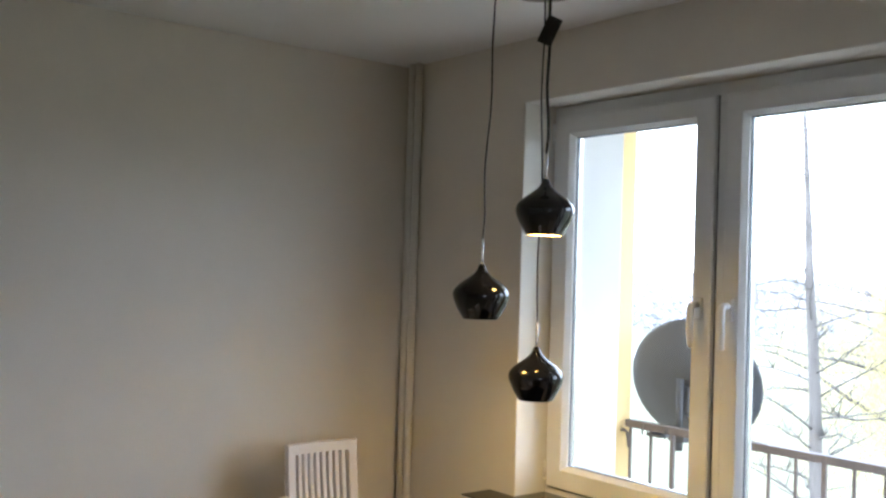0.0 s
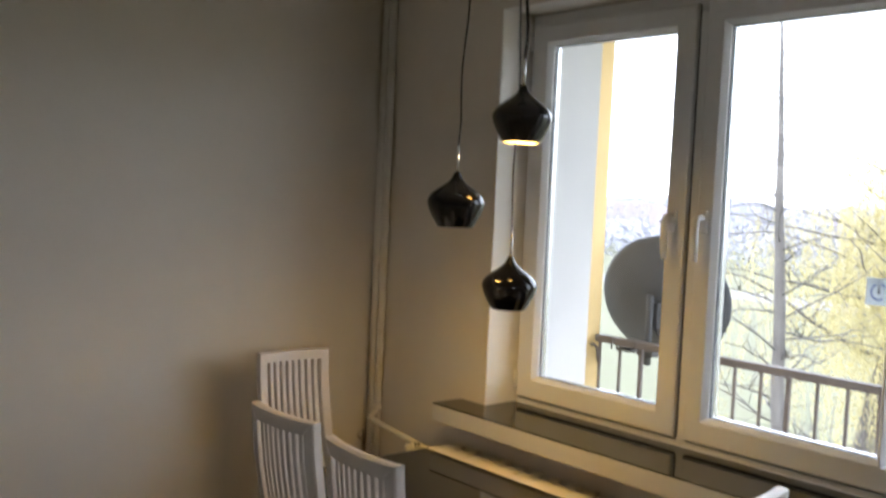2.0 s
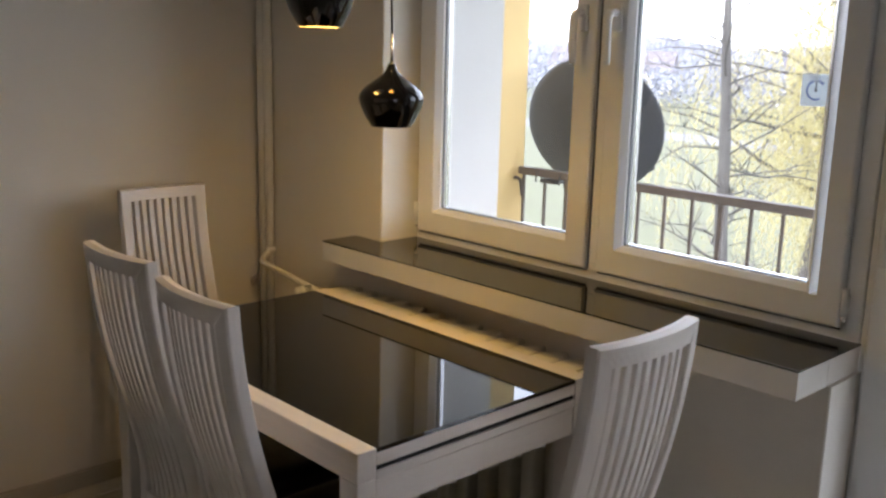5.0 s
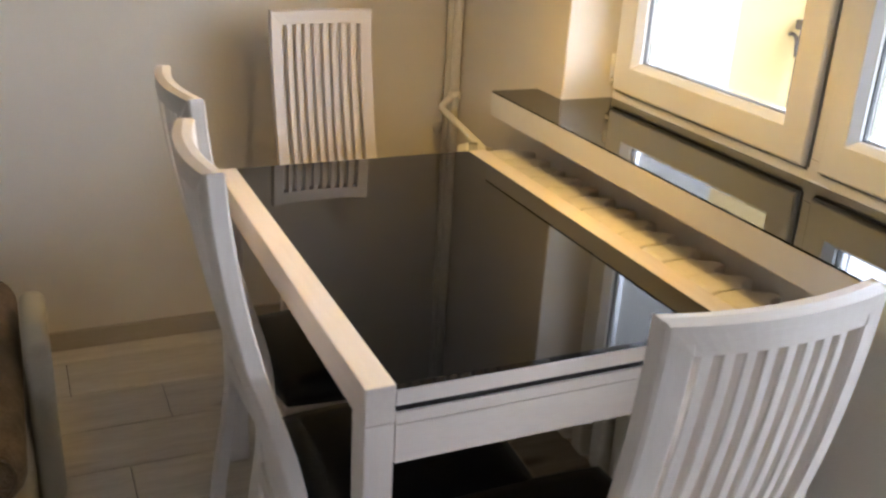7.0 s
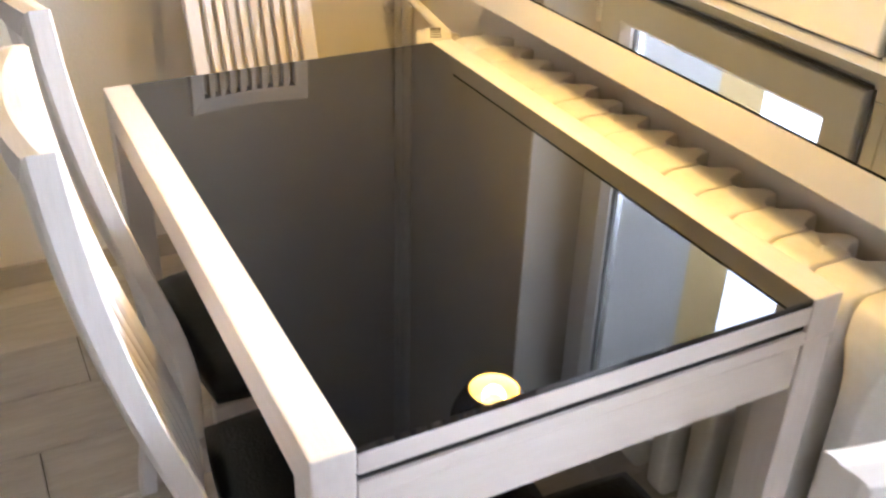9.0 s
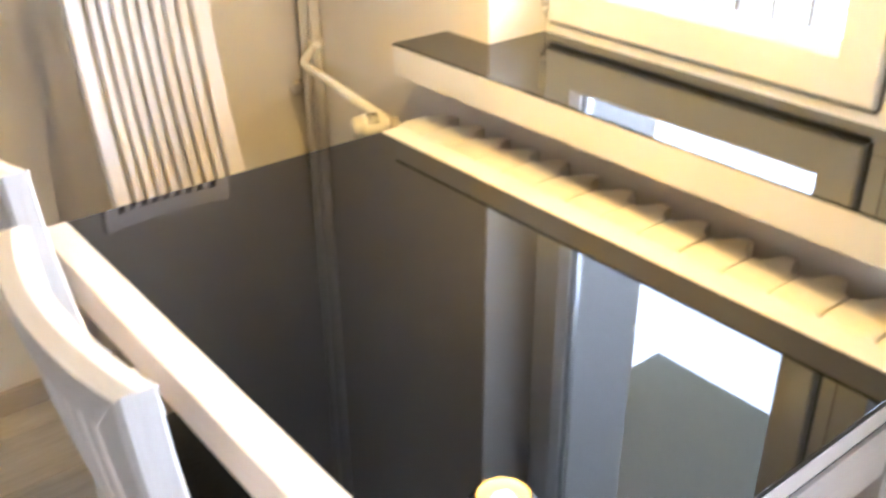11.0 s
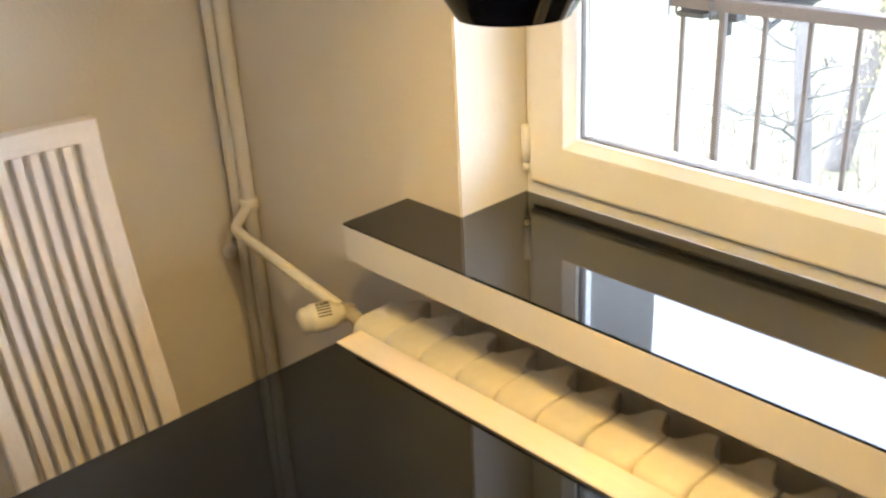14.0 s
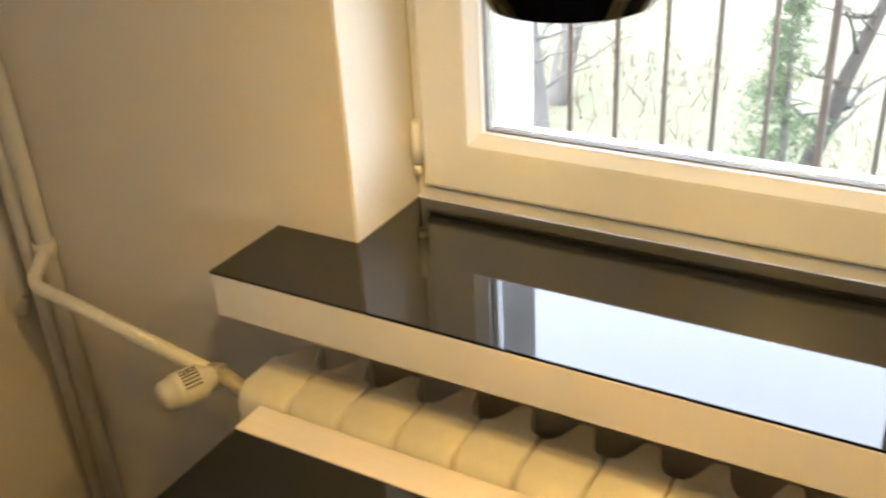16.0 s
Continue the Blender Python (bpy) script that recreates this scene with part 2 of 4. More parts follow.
# pale blue-grey: distance haze is put into the colour of the woods
M_FARWOOD = mat("hazed_far_wood", (0.27, 0.28, 0.325), 0.95, vary=0.2, scale=0.3, island=0.05)
M_HOUSEWALL = mat("far_house_render", (0.62, 0.58, 0.54), 0.9, vary=0.1, scale=0.8)
M_ROOF = mat("far_roof_tiles", (0.17, 0.15, 0.155), 0.9, vary=0.2, scale=1.5)
M_DARKPANE = mat("far_window_pane", (0.05, 0.06, 0.07), 0.1)
M_CARBLUE = mat("blue_car_paint", (0.05, 0.10, 0.25), 0.25, coat=0.5)
M_CARWHITE = mat("white_car_paint", (0.7, 0.7, 0.7), 0.25, coat=0.5)
M_TYRE = mat("black_tyre", (0.02, 0.02, 0.02), 0.8)
M_PLATE = leaf_mat("translucent_thermometer_plate", (0.84, 0.88, 0.92), 0.0)
M_BLUE = mat("thermometer_blue", (0.06, 0.16, 0.50), 0.4)
M_GLASS = pane_glass("window_glass")


# ---- mesh helpers ----
def put_mesh(name, bm, material, parent=None, smooth=False, label=""):
    me = bpy.data.meshes.new(name)
    bmesh.ops.recalc_face_normals(bm, faces=bm.faces[:])
    bm.to_mesh(me)
    bm.free()
    for m in (material if isinstance(material, (list, tuple)) else [material]):
        me.materials.append(m)
    if smooth:
        me.shade_smooth() if hasattr(me, "shade_smooth") else None
    o = new(name, me)
    if parent is not None:
        o.parent = parent
    if label:
        tagged(o, label)
    return o


def part(name, bm, material, parent, label="", smooth=False):
    return put_mesh(name, bm, material, parent, smooth, label)


def box(x0, x1, y0, y1, z0, z1, bevel=0.0, seg=2, bm=None):
    own = bmesh.new()
    bmesh.ops.create_cube(own, size=1, matrix=Matrix.Translation(((x0 + x1) / 2, (y0 + y1) / 2, (z0 + z1) / 2)) @ Matrix.Diagonal((x1 - x0, y1 - y0, z1 - z0, 1)))
    if bevel:
        bmesh.ops.bevel(own, geom=own.edges[:], offset=bevel, segments=seg, profile=0.6, affect="EDGES")
    if bm is None:
        return own
    join(bm, own)
    return bm


def join(bm, other, m=None):
    vs = {}
    for v in other.verts:
        vs[v] = bm.verts.new(m @ v.co if m else v.co)
    for f in other.faces:
        try:
            g = bm.faces.new([vs[v] for v in f.verts])
            g.smooth, g.material_index = f.smooth, f.material_index
        except ValueError:
            pass
    other.free()


def tube(points, radius, sides=10, caps=True, bm=None):
    own = bm or bmesh.new()
    pts = [Vector(p) for p in points]
    rings = []
    up = None
    for i, p in enumerate(pts):
        d = (pts[min(i + 1, len(pts) - 1)] - pts[max(i - 1, 0)]).normalized()
        if up is None:
            up = d.orthogonal().normalized()
        up = (up - d * up.dot(d)).normalized()
        side = d.cross(up)
        r = radius[i] if isinstance(radius, (list, tuple)) else radius
        rings.append([own.verts.new(p + (up * math.cos(a) + side * math.sin(a)) * r) for a in (2 * math.pi * k / sides for k in range(sides))])
    for a, b in zip(rings, rings[1:]):
        for k in range(sides):
            f = own.faces.new((a[k], a[(k + 1) % sides], b[(k + 1) % sides], b[k]))
            f.smooth = True
    if caps and sides > 2:
        own.faces.new(rings[0][::-1])
        own.faces.new(rings[-1])
    return own


def arc_path(points, r, n=6):
    """A polyline with its corners rounded."""
    pts = [Vector(p) for p in points]
    out = [pts[0]]
    for a, b, c in zip(pts, pts[1:], pts[2:]):
        d0, d1 = (a - b), (c - b)
        k = min(r, d0.length * 0.45, d1.length * 0.45)
        p0, p1 = b + d0.normalized() * k, b + d1.normalized() * k
        for i in range(n + 1):
            s = i / n
            out.append(p0 * (1 - s) ** 2 + b * 2 * s * (1 - s) + p1 * s * s)
    out.append(pts[-1])
    return out


def lathe(profile, sides=48):
    bm = bmesh.new()
    rings = []
    for r, z in profile:
        rings.append([bm.verts.new((max(r, 1e-4) * math.cos(2 * math.pi * k / sides), max(r, 1e-4) * math.sin(2 * math.pi * k / sides), z)) for k in range(sides)])
    for a, b in zip(rings, rings[1:]):
        for k in range(sides):
            f = bm.faces.new((a[k], a[(k + 1) % sides], b[(k + 1) % sides], b[k]))
            f.smooth = True
    return bm


def empty(name, m, label, category, group="", kind=""):
    o = new(name)
    o.matrix_world = m
    o.empty_display_size = 0.1
    return tagged(o, label, category, group, kind)


def structure(name, bm, material, label, category="", smooth=False):
    return tagged(put_mesh(name, bm, material, smooth=smooth), label, category or name.split("_")[0], kind="structure")


# ---- room ----
H = 2.5
ROOM_X, ROOM_Y = 4.6, -4.8
WIN_L, WIN_R, DOOR_R = 0.685, 2.165, 3.05
HEAD = 2.276
OUT = 0.53

structure("wall_west", box(-0.22, -0.02, ROOM_Y, OUT, -0.3, H + 0.1), M_WALL, "beige painted plaster wall behind the dining chairs", "wall")
# window added in the unseen east wall: daylight fill for chair backs and parapet
W2 = (-2.50, -1.72, 1.0, 1.70)
east = structure("wall_east", box(ROOM_X, ROOM_X + 0.2, W2[1], OUT, -0.3, H + 0.1), M_WALLEAST, "plain unseen beige wall, darkened against bounce, with the added window", "wall")
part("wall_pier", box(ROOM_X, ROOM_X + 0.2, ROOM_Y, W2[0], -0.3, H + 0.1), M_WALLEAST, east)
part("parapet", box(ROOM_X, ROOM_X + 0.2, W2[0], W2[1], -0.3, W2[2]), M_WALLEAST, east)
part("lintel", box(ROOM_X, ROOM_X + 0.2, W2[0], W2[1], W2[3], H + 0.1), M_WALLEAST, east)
structure("wall_south", box(-0.22, ROOM_X + 0.2, ROOM_Y - 0.2, ROOM_Y, -0.3, H + 0.1), M_WALL, "plain beige painted wall", "wall")
wn_wall = structure("wall_north", box(-0.02, WIN_L, 0, OUT, -0.3, H + 0.1), M_WALL, "beige painted wall round the window and balcony door", "wall")
part("lintel", box(WIN_L, ROOM_X, 0, OUT, HEAD, H + 0.1), M_WALL, wn_wall)
part("wall_pier", box(DOOR_R, ROOM_X, 0, OUT, -0.3, HEAD), M_WALL, wn_wall)
part("parapet", box(WIN_L, WIN_R, 0, OUT, -0.3, 0.815), M_WALL, wn_wall)
# lighter paint on the cheeks of the opening
part("reveal", box(WIN_L, WIN_L + 0.003, 0.002, 0.15, 0.875, HEAD), M_REVEAL, wn_wall, "white painted window reveal")
part("reveal", box(WIN_L + 0.003, DOOR_R, 0.002, 0.12, HEAD - 0.003, HEAD), M_REVEAL, wn_wall)
part("reveal", box(WIN_R, WIN_R + 0.003, 0.002, 0.12, 0.0, 0.815), M_REVEAL, wn_wall)
part("outer_reveal", box(WIN_L, WIN_L + 0.003, 0.2, OUT, 0.85, HEAD), M_RENDER, wn_wall)
tagged(structure("ceiling", box(-0.2, ROOM_X + 0.2, ROOM_Y - 0.2, 0, H, H + 0.12), M_CEIL, "off-white painted ceiling"), category="ceiling")
structure("baseboard", box(-0.0195, -0.004, ROOM_Y, -0.001, 0.0, 0.062, 0.004, 2), M_BASE, "beige wooden baseboard along the wall", "baseboard")
structure("baseboard", box(-0.004, WIN_R, -0.016, -0.0005, 0.0, 0.062, 0.004, 2), M_BASE, "beige wooden baseboard under the window", "baseboard")

# ---- window ----
win = empty("window_1", Matrix(), "white plastic two-sash window above a black sill", "window", kind="structure")
YF = 0.15  # room face of the fixed frame


def ring_frame(x0, x1, z0, z1, w, y0, y1, bevel=0.006, wb=None, wt=None, inner=True):
    """A mitred rectangular frame of bevelled section."""
    wb, wt = wb or w, wt or w
    bm = bmesh.new()
    o = [(x0, z0), (x1, z0), (x1, z1), (x0, z1)]
    i = [(x0 + w, z0 + wb), (x1 - w, z0 + wb), (x1 - w, z1 - wt), (x0 + w, z1 - wt)]
    for k in range(4):
        a, b = k, (k + 1) % 4
        q = [o[a], o[b], i[b], i[a]]
        piece = bmesh.new()
        lo = [piece.verts.new((x, y0, z)) for x, z in q]
        hi = [piece.verts.new((x, y1, z)) for x, z in q]
        piece.faces.new(lo)
        piece.faces.new(hi[::-1])
        for n in range(4):
            piece.faces.new((lo[n], hi[n], hi[(n + 1) % 4], lo[(n + 1) % 4]))
        es = [e for e in piece.edges if {v for v in e.verts} in ({lo[0], lo[1]}, {lo[2], lo[3]} if inner else {lo[0], lo[1]})]
        if bevel:
            bmesh.ops.bevel(piece, geom=es, offset=bevel, segments=3, profile=0.5, affect="EDGES")
        bmesh.ops.recalc_face_normals(piece, faces=piece.faces[:])
        join(bm, piece)
    return bm


def sloped_bead(x0, x1, z0, z1, w, ya, yb):
    """A glazing bead that slopes from the sash face down to the glass."""
    bm = bmesh.new()
    loops = []
    for g, y in ((w, YF + 0.05), (w, ya), (w - 0.003, ya), (0.002, yb - 0.002), (0.0, yb), (0.0, YF + 0.05)):
        loops.append([bm.verts.new((x, y, z)) for x, z in ((x0 - g, z0 - g), (x1 + g, z0 - g), (x1 + g, z1 + g), (x0 - g, z1 + g))])
    for a, b in zip(loops, loops[1:] + loops[:1]):
        for k in range(4):
            bm.faces.new((a[k], a[(k + 1) % 4], b[(k + 1) % 4], b[k]))
    return bm


def sash(parent, x0, x1, z0, z1, gx0, gx1, gz0, gz1, name="sash", rail=None):
    """A sash with a stepped profile, gasket and pane."""
    w = gx0 - x0
    bm = ring_frame(x0, x1, z0, z1, w - 0.016, YF - 0.016, YF + 0.05, 0.007, wb=gz0 - z0 - 0.016, wt=z1 - gz1 - 0.016, inner=False)
    bmi = sloped_bead(gx0, gx1, gz0, gz1, 0.016, YF - 0.0155, YF + 0.003)
    join(bm, bmi)
    s = part(name, bm, M_PVC, parent)
    part("gasket", ring_frame(gx0 - 0.001, gx1 + 0.001, gz0 - 0.001, gz1 + 0.001, 0.0032, YF + 0.012, YF + 0.02, 0), M_GASKET_SEAM, s, "grey rubber glazing gasket")
    g = part("pane", box(gx0 - 0.004, gx1 + 0.004, YF + 0.021, YF + 0.025, gz0 - 0.004, gz1 + 0.004), M_GLASS, s, "clear window pane")
    g.visible_shadow = False
    sp = part("spacer", ring_frame(gx0 - 0.002, gx1 + 0.002, gz0 - 0.002, gz1 + 0.002, 0.0045, YF + 0.027, YF + 0.04, 0), M_CHROME, s)
    return s


fx0, fx1, fz0, fz1 = WIN_L + 0.004, 2.152, 0.876, HEAD - 0.004
part("window_frame", ring_frame(fx0, fx1, fz0, fz1, 0.042, YF, YF + 0.075, 0.004, wb=0.046, wt=0.06), M_PVC, win)
part("mullion", box(1.385, 1.445, YF + 0.001, YF + 0.074, fz0 + 0.046, fz1 - 0.06, 0.003), M_PVC, win)
s1 = sash(win, 0.707, 1.394, 0.904, 2.232, 0.791, 1.318, 0.985, 2.158)
s2 = sash(win, 1.433, 2.108, 0.904, 2.232, 1.503, 2.019, 0.985, 2.158)


def handle_at(parent, x, z, y=YF - 0.016):
    bm = box(x - 0.014, x + 0.014, y - 0.009, y + 0.001, z - 0.034, z + 0.034, 0.005, 3)
    join(bm, tube([(x, y - 0.006, z + 0.012), (x, y - 0.036, z + 0.012)], 0.009, 14))
    pth = arc_path([(x, y - 0.034, z + 0.014), (x, y - 0.044, z - 0.0), (x, y - 0.046, z - 0.06), (x, y - 0.040, z - 0.118)], 0.02)
    lever = tube(pth, [0.0095] * (len(pth) - 1) + [0.007], 12)
    for v in lever.verts:
        v.co.x = x + (v.co.x - x) * 1.25
    join(bm, lever)
    return part("handle", bm, M_PVC, parent, "white window handle turned down", smooth=False)


handle_at(s1, 1.352, 1.575)
handle_at(s2, 1.463, 1.575)


def hinge_at(parent, x, z, y=YF - 0.012):
    bm = tube([(x, y, z - 0.03), (x, y, z + 0.03)], 0.0075, 12)
    join(bm, box(x - 0.008, x + 0.008, y, y + 0.012, z - 0.018, z + 0.018, 0.002))
    join(bm, tube([(x, y, z - 0.045), (x, y, z - 0.032)], 0.0055, 10))
    return part("hinge", bm, M_PVC, parent)


for hx in (0.699, 2.117):
    hinge_at(win, hx, 0.965)
    hinge_at(win, hx, 2.18)

# frame, mullion and pane of the added fill window, out of view
win2 = empty("window_2", Matrix(), "unseen white framed window added in the east wall for fill light", "window", kind="structure")
fr2 = ring_frame(W2[0], W2[1], W2[2], W2[3], 0.06, 0.06, 0.12, 0.004)
bmesh.ops.transform(fr2, matrix=Matrix(((0, 1, 0, ROOM_X), (1, 0, 0, 0), (0, 0, 1, 0), (0, 0, 0, 1))), verts=fr2.verts[:])
part("window_frame", fr2, M_PVC, win2)
wy = (W2[0] + W2[1]) / 2
part("mullion", box(ROOM_X + 0.061, ROOM_X + 0.119, wy - 0.04, wy + 0.04, W2[2] + 0.06, W2[3] - 0.06, 0.004), M_PVC, win2)
p2_ = part("pane", box(ROOM_X + 0.088, ROOM_X + 0.092, W2[0] + 0.05, W2[1] - 0.05, W2[2] + 0.05, W2[3] - 0.05), M_GLASS, win2)
p2_.visible_shadow = False

# thin dark strips stand in for the shadow lines round the sashes
for sx, sz0, sz1 in ((1.3945, 0.904, 2.232), (1.4265, 0.904, 2.232)):
    part("seam_shade", box(sx + 0.001, sx + 0.005, YF - 0.0025, YF + 0.0005, sz0, sz1), M_GASKET_SEAM, win, "dark strip painted as the shadow line of the sash seam")
for sx0, sx1 in ((0.707, 1.394), (1.433, 2.108)):
    part("seam_shade", box(sx0, sx1, YF - 0.0025, YF - 0.0002, 0.8985, 0.9035), M_GASKET_SEAM, win)

# ---- balcony door ----
door = empty("door_1", Matrix(), "white plastic balcony door with two glass panes", "balcony door", kind="structure")
part("door_frame", ring_frame(2.156, DOOR_R - 0.004, 0.006, HEAD - 0.004, 0.032, YF, YF + 0.075, 0.004, wb=0.03, wt=0.06), M_PVC, door)
dx0, dx1 = 2.172, 2.985
leaf = bmesh.new()
gxa, gxb = 2.262, 2.9
join(leaf, ring_frame(dx0, dx1, 0.03, 2.232, 0.088, YF - 0.016, YF + 0.05, 0.007, wb=0.1, wt=0.078))
join(leaf, box(dx0 + 0.085, dx1 - 0.085, YF - 0.0155, YF + 0.05, 0.905, 1.005, 0.006))
leaf_ob = part("door_leaf", leaf, M_PVC, door)
for z0, z1 in ((0.132, 0.903), (1.007, 2.152)):
    join_bm = ring_frame(gxa - 0.002, dx1 - 0.087, z0 - 0.002, z1 + 0.002, 0.012, YF - 0.004, YF + 0.045, 0.008)
    b_ = part("glazing_bead", join_bm, M_PVC, leaf_ob)
    p_ = part("pane", box(gxa + 0.006, dx1 - 0.095, YF + 0.021, YF + 0.025, z0 + 0.006, z1 - 0.006), M_GLASS, leaf_ob, "clear window pane")
    p_.visible_shadow = False
handle_at(leaf_ob, 2.206, 1.185)
for hz in (0.3, 2.0):
    hinge_at(leaf_ob, 2.998, hz)

# ---- window sill ----
sill = empty("window_sill", Matrix(), "deep window sill with glossy black top and white edge", "window sill", kind="structure")
SX0, SX1, SY, SZ = 0.560, 2.158, -0.136, 0.878
sb = box(SX0, SX1, SY, -0.0005, SZ - 0.064, SZ - 0.004, 0.002)
join(sb, box(WIN_L + 0.0035, SX1, -0.0005, YF - 0.001, 0.8155, SZ - 0.004))
part("sill_board", sb, M_SILLEDGE, sill, "white sill board edge")
st = bmesh.new()
L = [(SX0, SY), (SX1, SY), (SX1, YF - 0.001), (WIN_L + 0.0035, YF - 0.001), (WIN_L + 0.0035, -0.0005), (SX0, -0.0005)]
lo = [st.verts.new((x, y, SZ - 0.0038)) for x, y in L]
hi = [st.verts.new((x, y, SZ)) for x, y in L]
st.faces.new(lo[::-1])
st.faces.new(hi)
for n in range(6):
    st.faces.new((lo[n], lo[(n + 1) % 6], hi[(n + 1) % 6], hi[n]))
part("sill_top", st, M_SILLTOP, sill, "glossy black sill top")

# ---- radiator ----
rad = empty("radiator", pose(0, 0, 0), "cream enamelled cast-iron column radiator under the window sill", "radiator")


def radiator_section():
    """One cast section: full width along its front, narrowing to a tongue behind, a slim column below the header."""
    bm = bmesh.new()
    y0, y1, w0 = -0.166, -0.030, 0.0386

    def half_width(y):
        w = w0
        if y > -0.077:
            w = w0 * (1 - 0.74 * ((y + 0.077) / (y1 + 0.077)) ** 0.42)
        if y < y0 + 0.014:
            w *= 0.62 + 0.38 * math.sqrt(max(0, 1 - ((y0 + 0.014 - y) / 0.014) ** 2))
        return w

    ys = [y0, y0 + 0.002, y0 + 0.006, y0 + 0.014, -0.13, -0.10, -0.084, -0.077, -0.0766, -0.0755, -0.073, -0.068, -0.060, -0.050, -0.038, y1]
    # height, share of the width, how far the front is drawn in, chamfer of the seams
    levels = ((0.150, 0.40, 0.020, 0), (0.154, 0.50, 0.010, 0), (0.166, 0.57, 0.002, 0), (0.185, 0.58, 0, 0), (0.590, 0.58, 0, 0), (0.622, 0.66, 0, 0), (0.645, 0.84, 0, 0),
              (0.662, 0.97, 0, 0), (0.690, 1.0, 0.001, 0), (0.706, 1.0, 0.004, 0), (0.715, 1.0, 0.009, 0), (0.7205, 1.0, 0.016, 0.0006), (0.7235, 0.995, 0.024, 0.002), (0.7243, 0.98, 0.026, 0.004))
    rings = []
    for z, share, draw, cham in levels:
        side = []
        for y in ys:
            k = max(0, 1 - (y - y0) / 0.06)
            back = max(0, (y + 0.050) / 0.024)
            side.append((max(0.003, half_width(y) * share - cham), y + draw * k, z - (0.006 * back * back if z > 0.7 else 0)))
        loop = [(-w, y, z_) for w, y, z_ in side] + [(w, y, z_) for w, y, z_ in reversed(side)]
        rings.append([bm.verts.new(p) for p in loop])
    n = len(rings[0])
    for a, b in zip(rings, rings[1:]):
        for k in range(n):
            bm.faces.new((a[k], a[(k + 1) % n], b[(k + 1) % n], b[k])).smooth = True
    for ring in (rings[0], rings[-1]):
        for k in range(len(ys) - 1):
            bm.faces.new((ring[k], ring[k + 1], ring[n - 2 - k], ring[n - 1 - k])).smooth = True
    bmesh.ops.recalc_face_normals(bm, faces=bm.faces[:])
    for e in bm.edges:
        if len(e.link_faces) == 2 and e.calc_face_angle() > radians(34):
            e.smooth = False
    return bm


sec = part("section", radiator_section(), M_RAD, rad)
RX0, PITCH, NSEC = 0.624, 0.0780, 15
sec.location.x = RX0
for k in range(1, NSEC):
    c = sec.copy()
    scene.collection.objects.link(c)
    c.location = (RX0 + PITCH * k, 0.0012 * math.sin(k * 2.3), 0.0012 * math.sin(k * 1.7 + 1))
for nm, zz in (("upper_hub", 0.655), ("lower_hub", 0.215)):
    part(nm, tube([(RX0 - 0.04, -0.094, zz), (RX0 + PITCH * (NSEC - 1) + 0.046, -0.094, zz)], 0.026, 16), M_RAD, rad)
for x in (RX0 + 0.12, RX0 + PITCH * (NSEC - 1) - 0.12):
    part("bracket", box(x - 0.01, x + 0.01, -0.09, -0.0165, 0.19, 0.205, 0.002), M_RAD, rad)

# ---- heating pipes ----
riser = empty("heating_pipes", Matrix(), "two cream painted heating pipes rising in the room corner", "pipe")
PL, PR = (0.040, -0.022), (0.076, -0.018)
for px, py in (PL, PR):
    part("pipe", tube([(px, py, 0.0), (px, py, H)], 0.0148, 18), M_PIPE, riser)
part("branch_pipe", tube(arc_path([(*PR, 0.748), (0.104, -0.076, 0.718), (0.50, -0.112, 0.694)], 0.022, 9), 0.0108, 14), M_PIPE, riser)
part("collar", lathe([(0.0148, -0.012), (0.019, -0.012), (0.019, 0.012), (0.0148, 0.012)], 16), M_PIPE, riser).location = (*PR, 0.748)
part("branch_pipe", tube(arc_path([(*PL, 0.085), (0.044, -0.094, 0.085), (0.545, -0.094, 0.085), (0.552, -0.094, 0.215), (0.60, -0.094, 0.215)], 0.03), 0.0108, 14), M_PIPE, riser)

# painted-over pipe clip against the wall
clip = lathe([(0.0, 0.011), (0.009, 0.0105), (0.015, 0.008), (0.019, 0.003), (0.020, 0.0)], 20)
bmesh.ops.transform(clip, matrix=Matrix.Translation((-0.0195, -0.024, 0.616)) @ Matrix.Rotation(radians(90), 4, "Y"), verts=clip.verts[:])
part("wall_clip", clip, M_WALL, riser)
valve = empty("radiator_valve", pose(0.497, -0.112, 0.692, 0, 0, 0), "cream thermostatic radiator valve with slotted head", "radiator valve")
part("valve_body", tube([(-0.01, 0, 0), (0.03, 0.003, -0.002), (0.045, 0.004, -0.012), (0.075, 0.005, -0.03)], [0.013, 0.0125, 0.013, 0.0125], 12), M_BRASS, valve, "worn painted brass valve body")
part("nut", tube([(0.004, 0, 0), (0.022, 0.001, 0)], 0.0175, 6), M_BRASS, valve)
head_dir = Vector((-0.38, -0.92, -0.02)).normalized()
hb = lathe([(0.0, 0.0), (0.014, 0.0), (0.0175, 0.010), (0.0185, 0.012), (0.0245, 0.018), (0.0255, 0.052), (0.0245, 0.058), (0.0225, 0.059), (0.0215, 0.072), (0.016, 0.078), (0.0, 0.080)], 28)
bmesh.ops.transform(hb, matrix=head_dir.to_track_quat("Z", "Y").to_matrix().to_4x4(), verts=hb.verts[:])
head = part("head", hb, M_VALVE, valve, "ribbed cream plastic head")
head.location = (0.012, -0.004, 0.002)
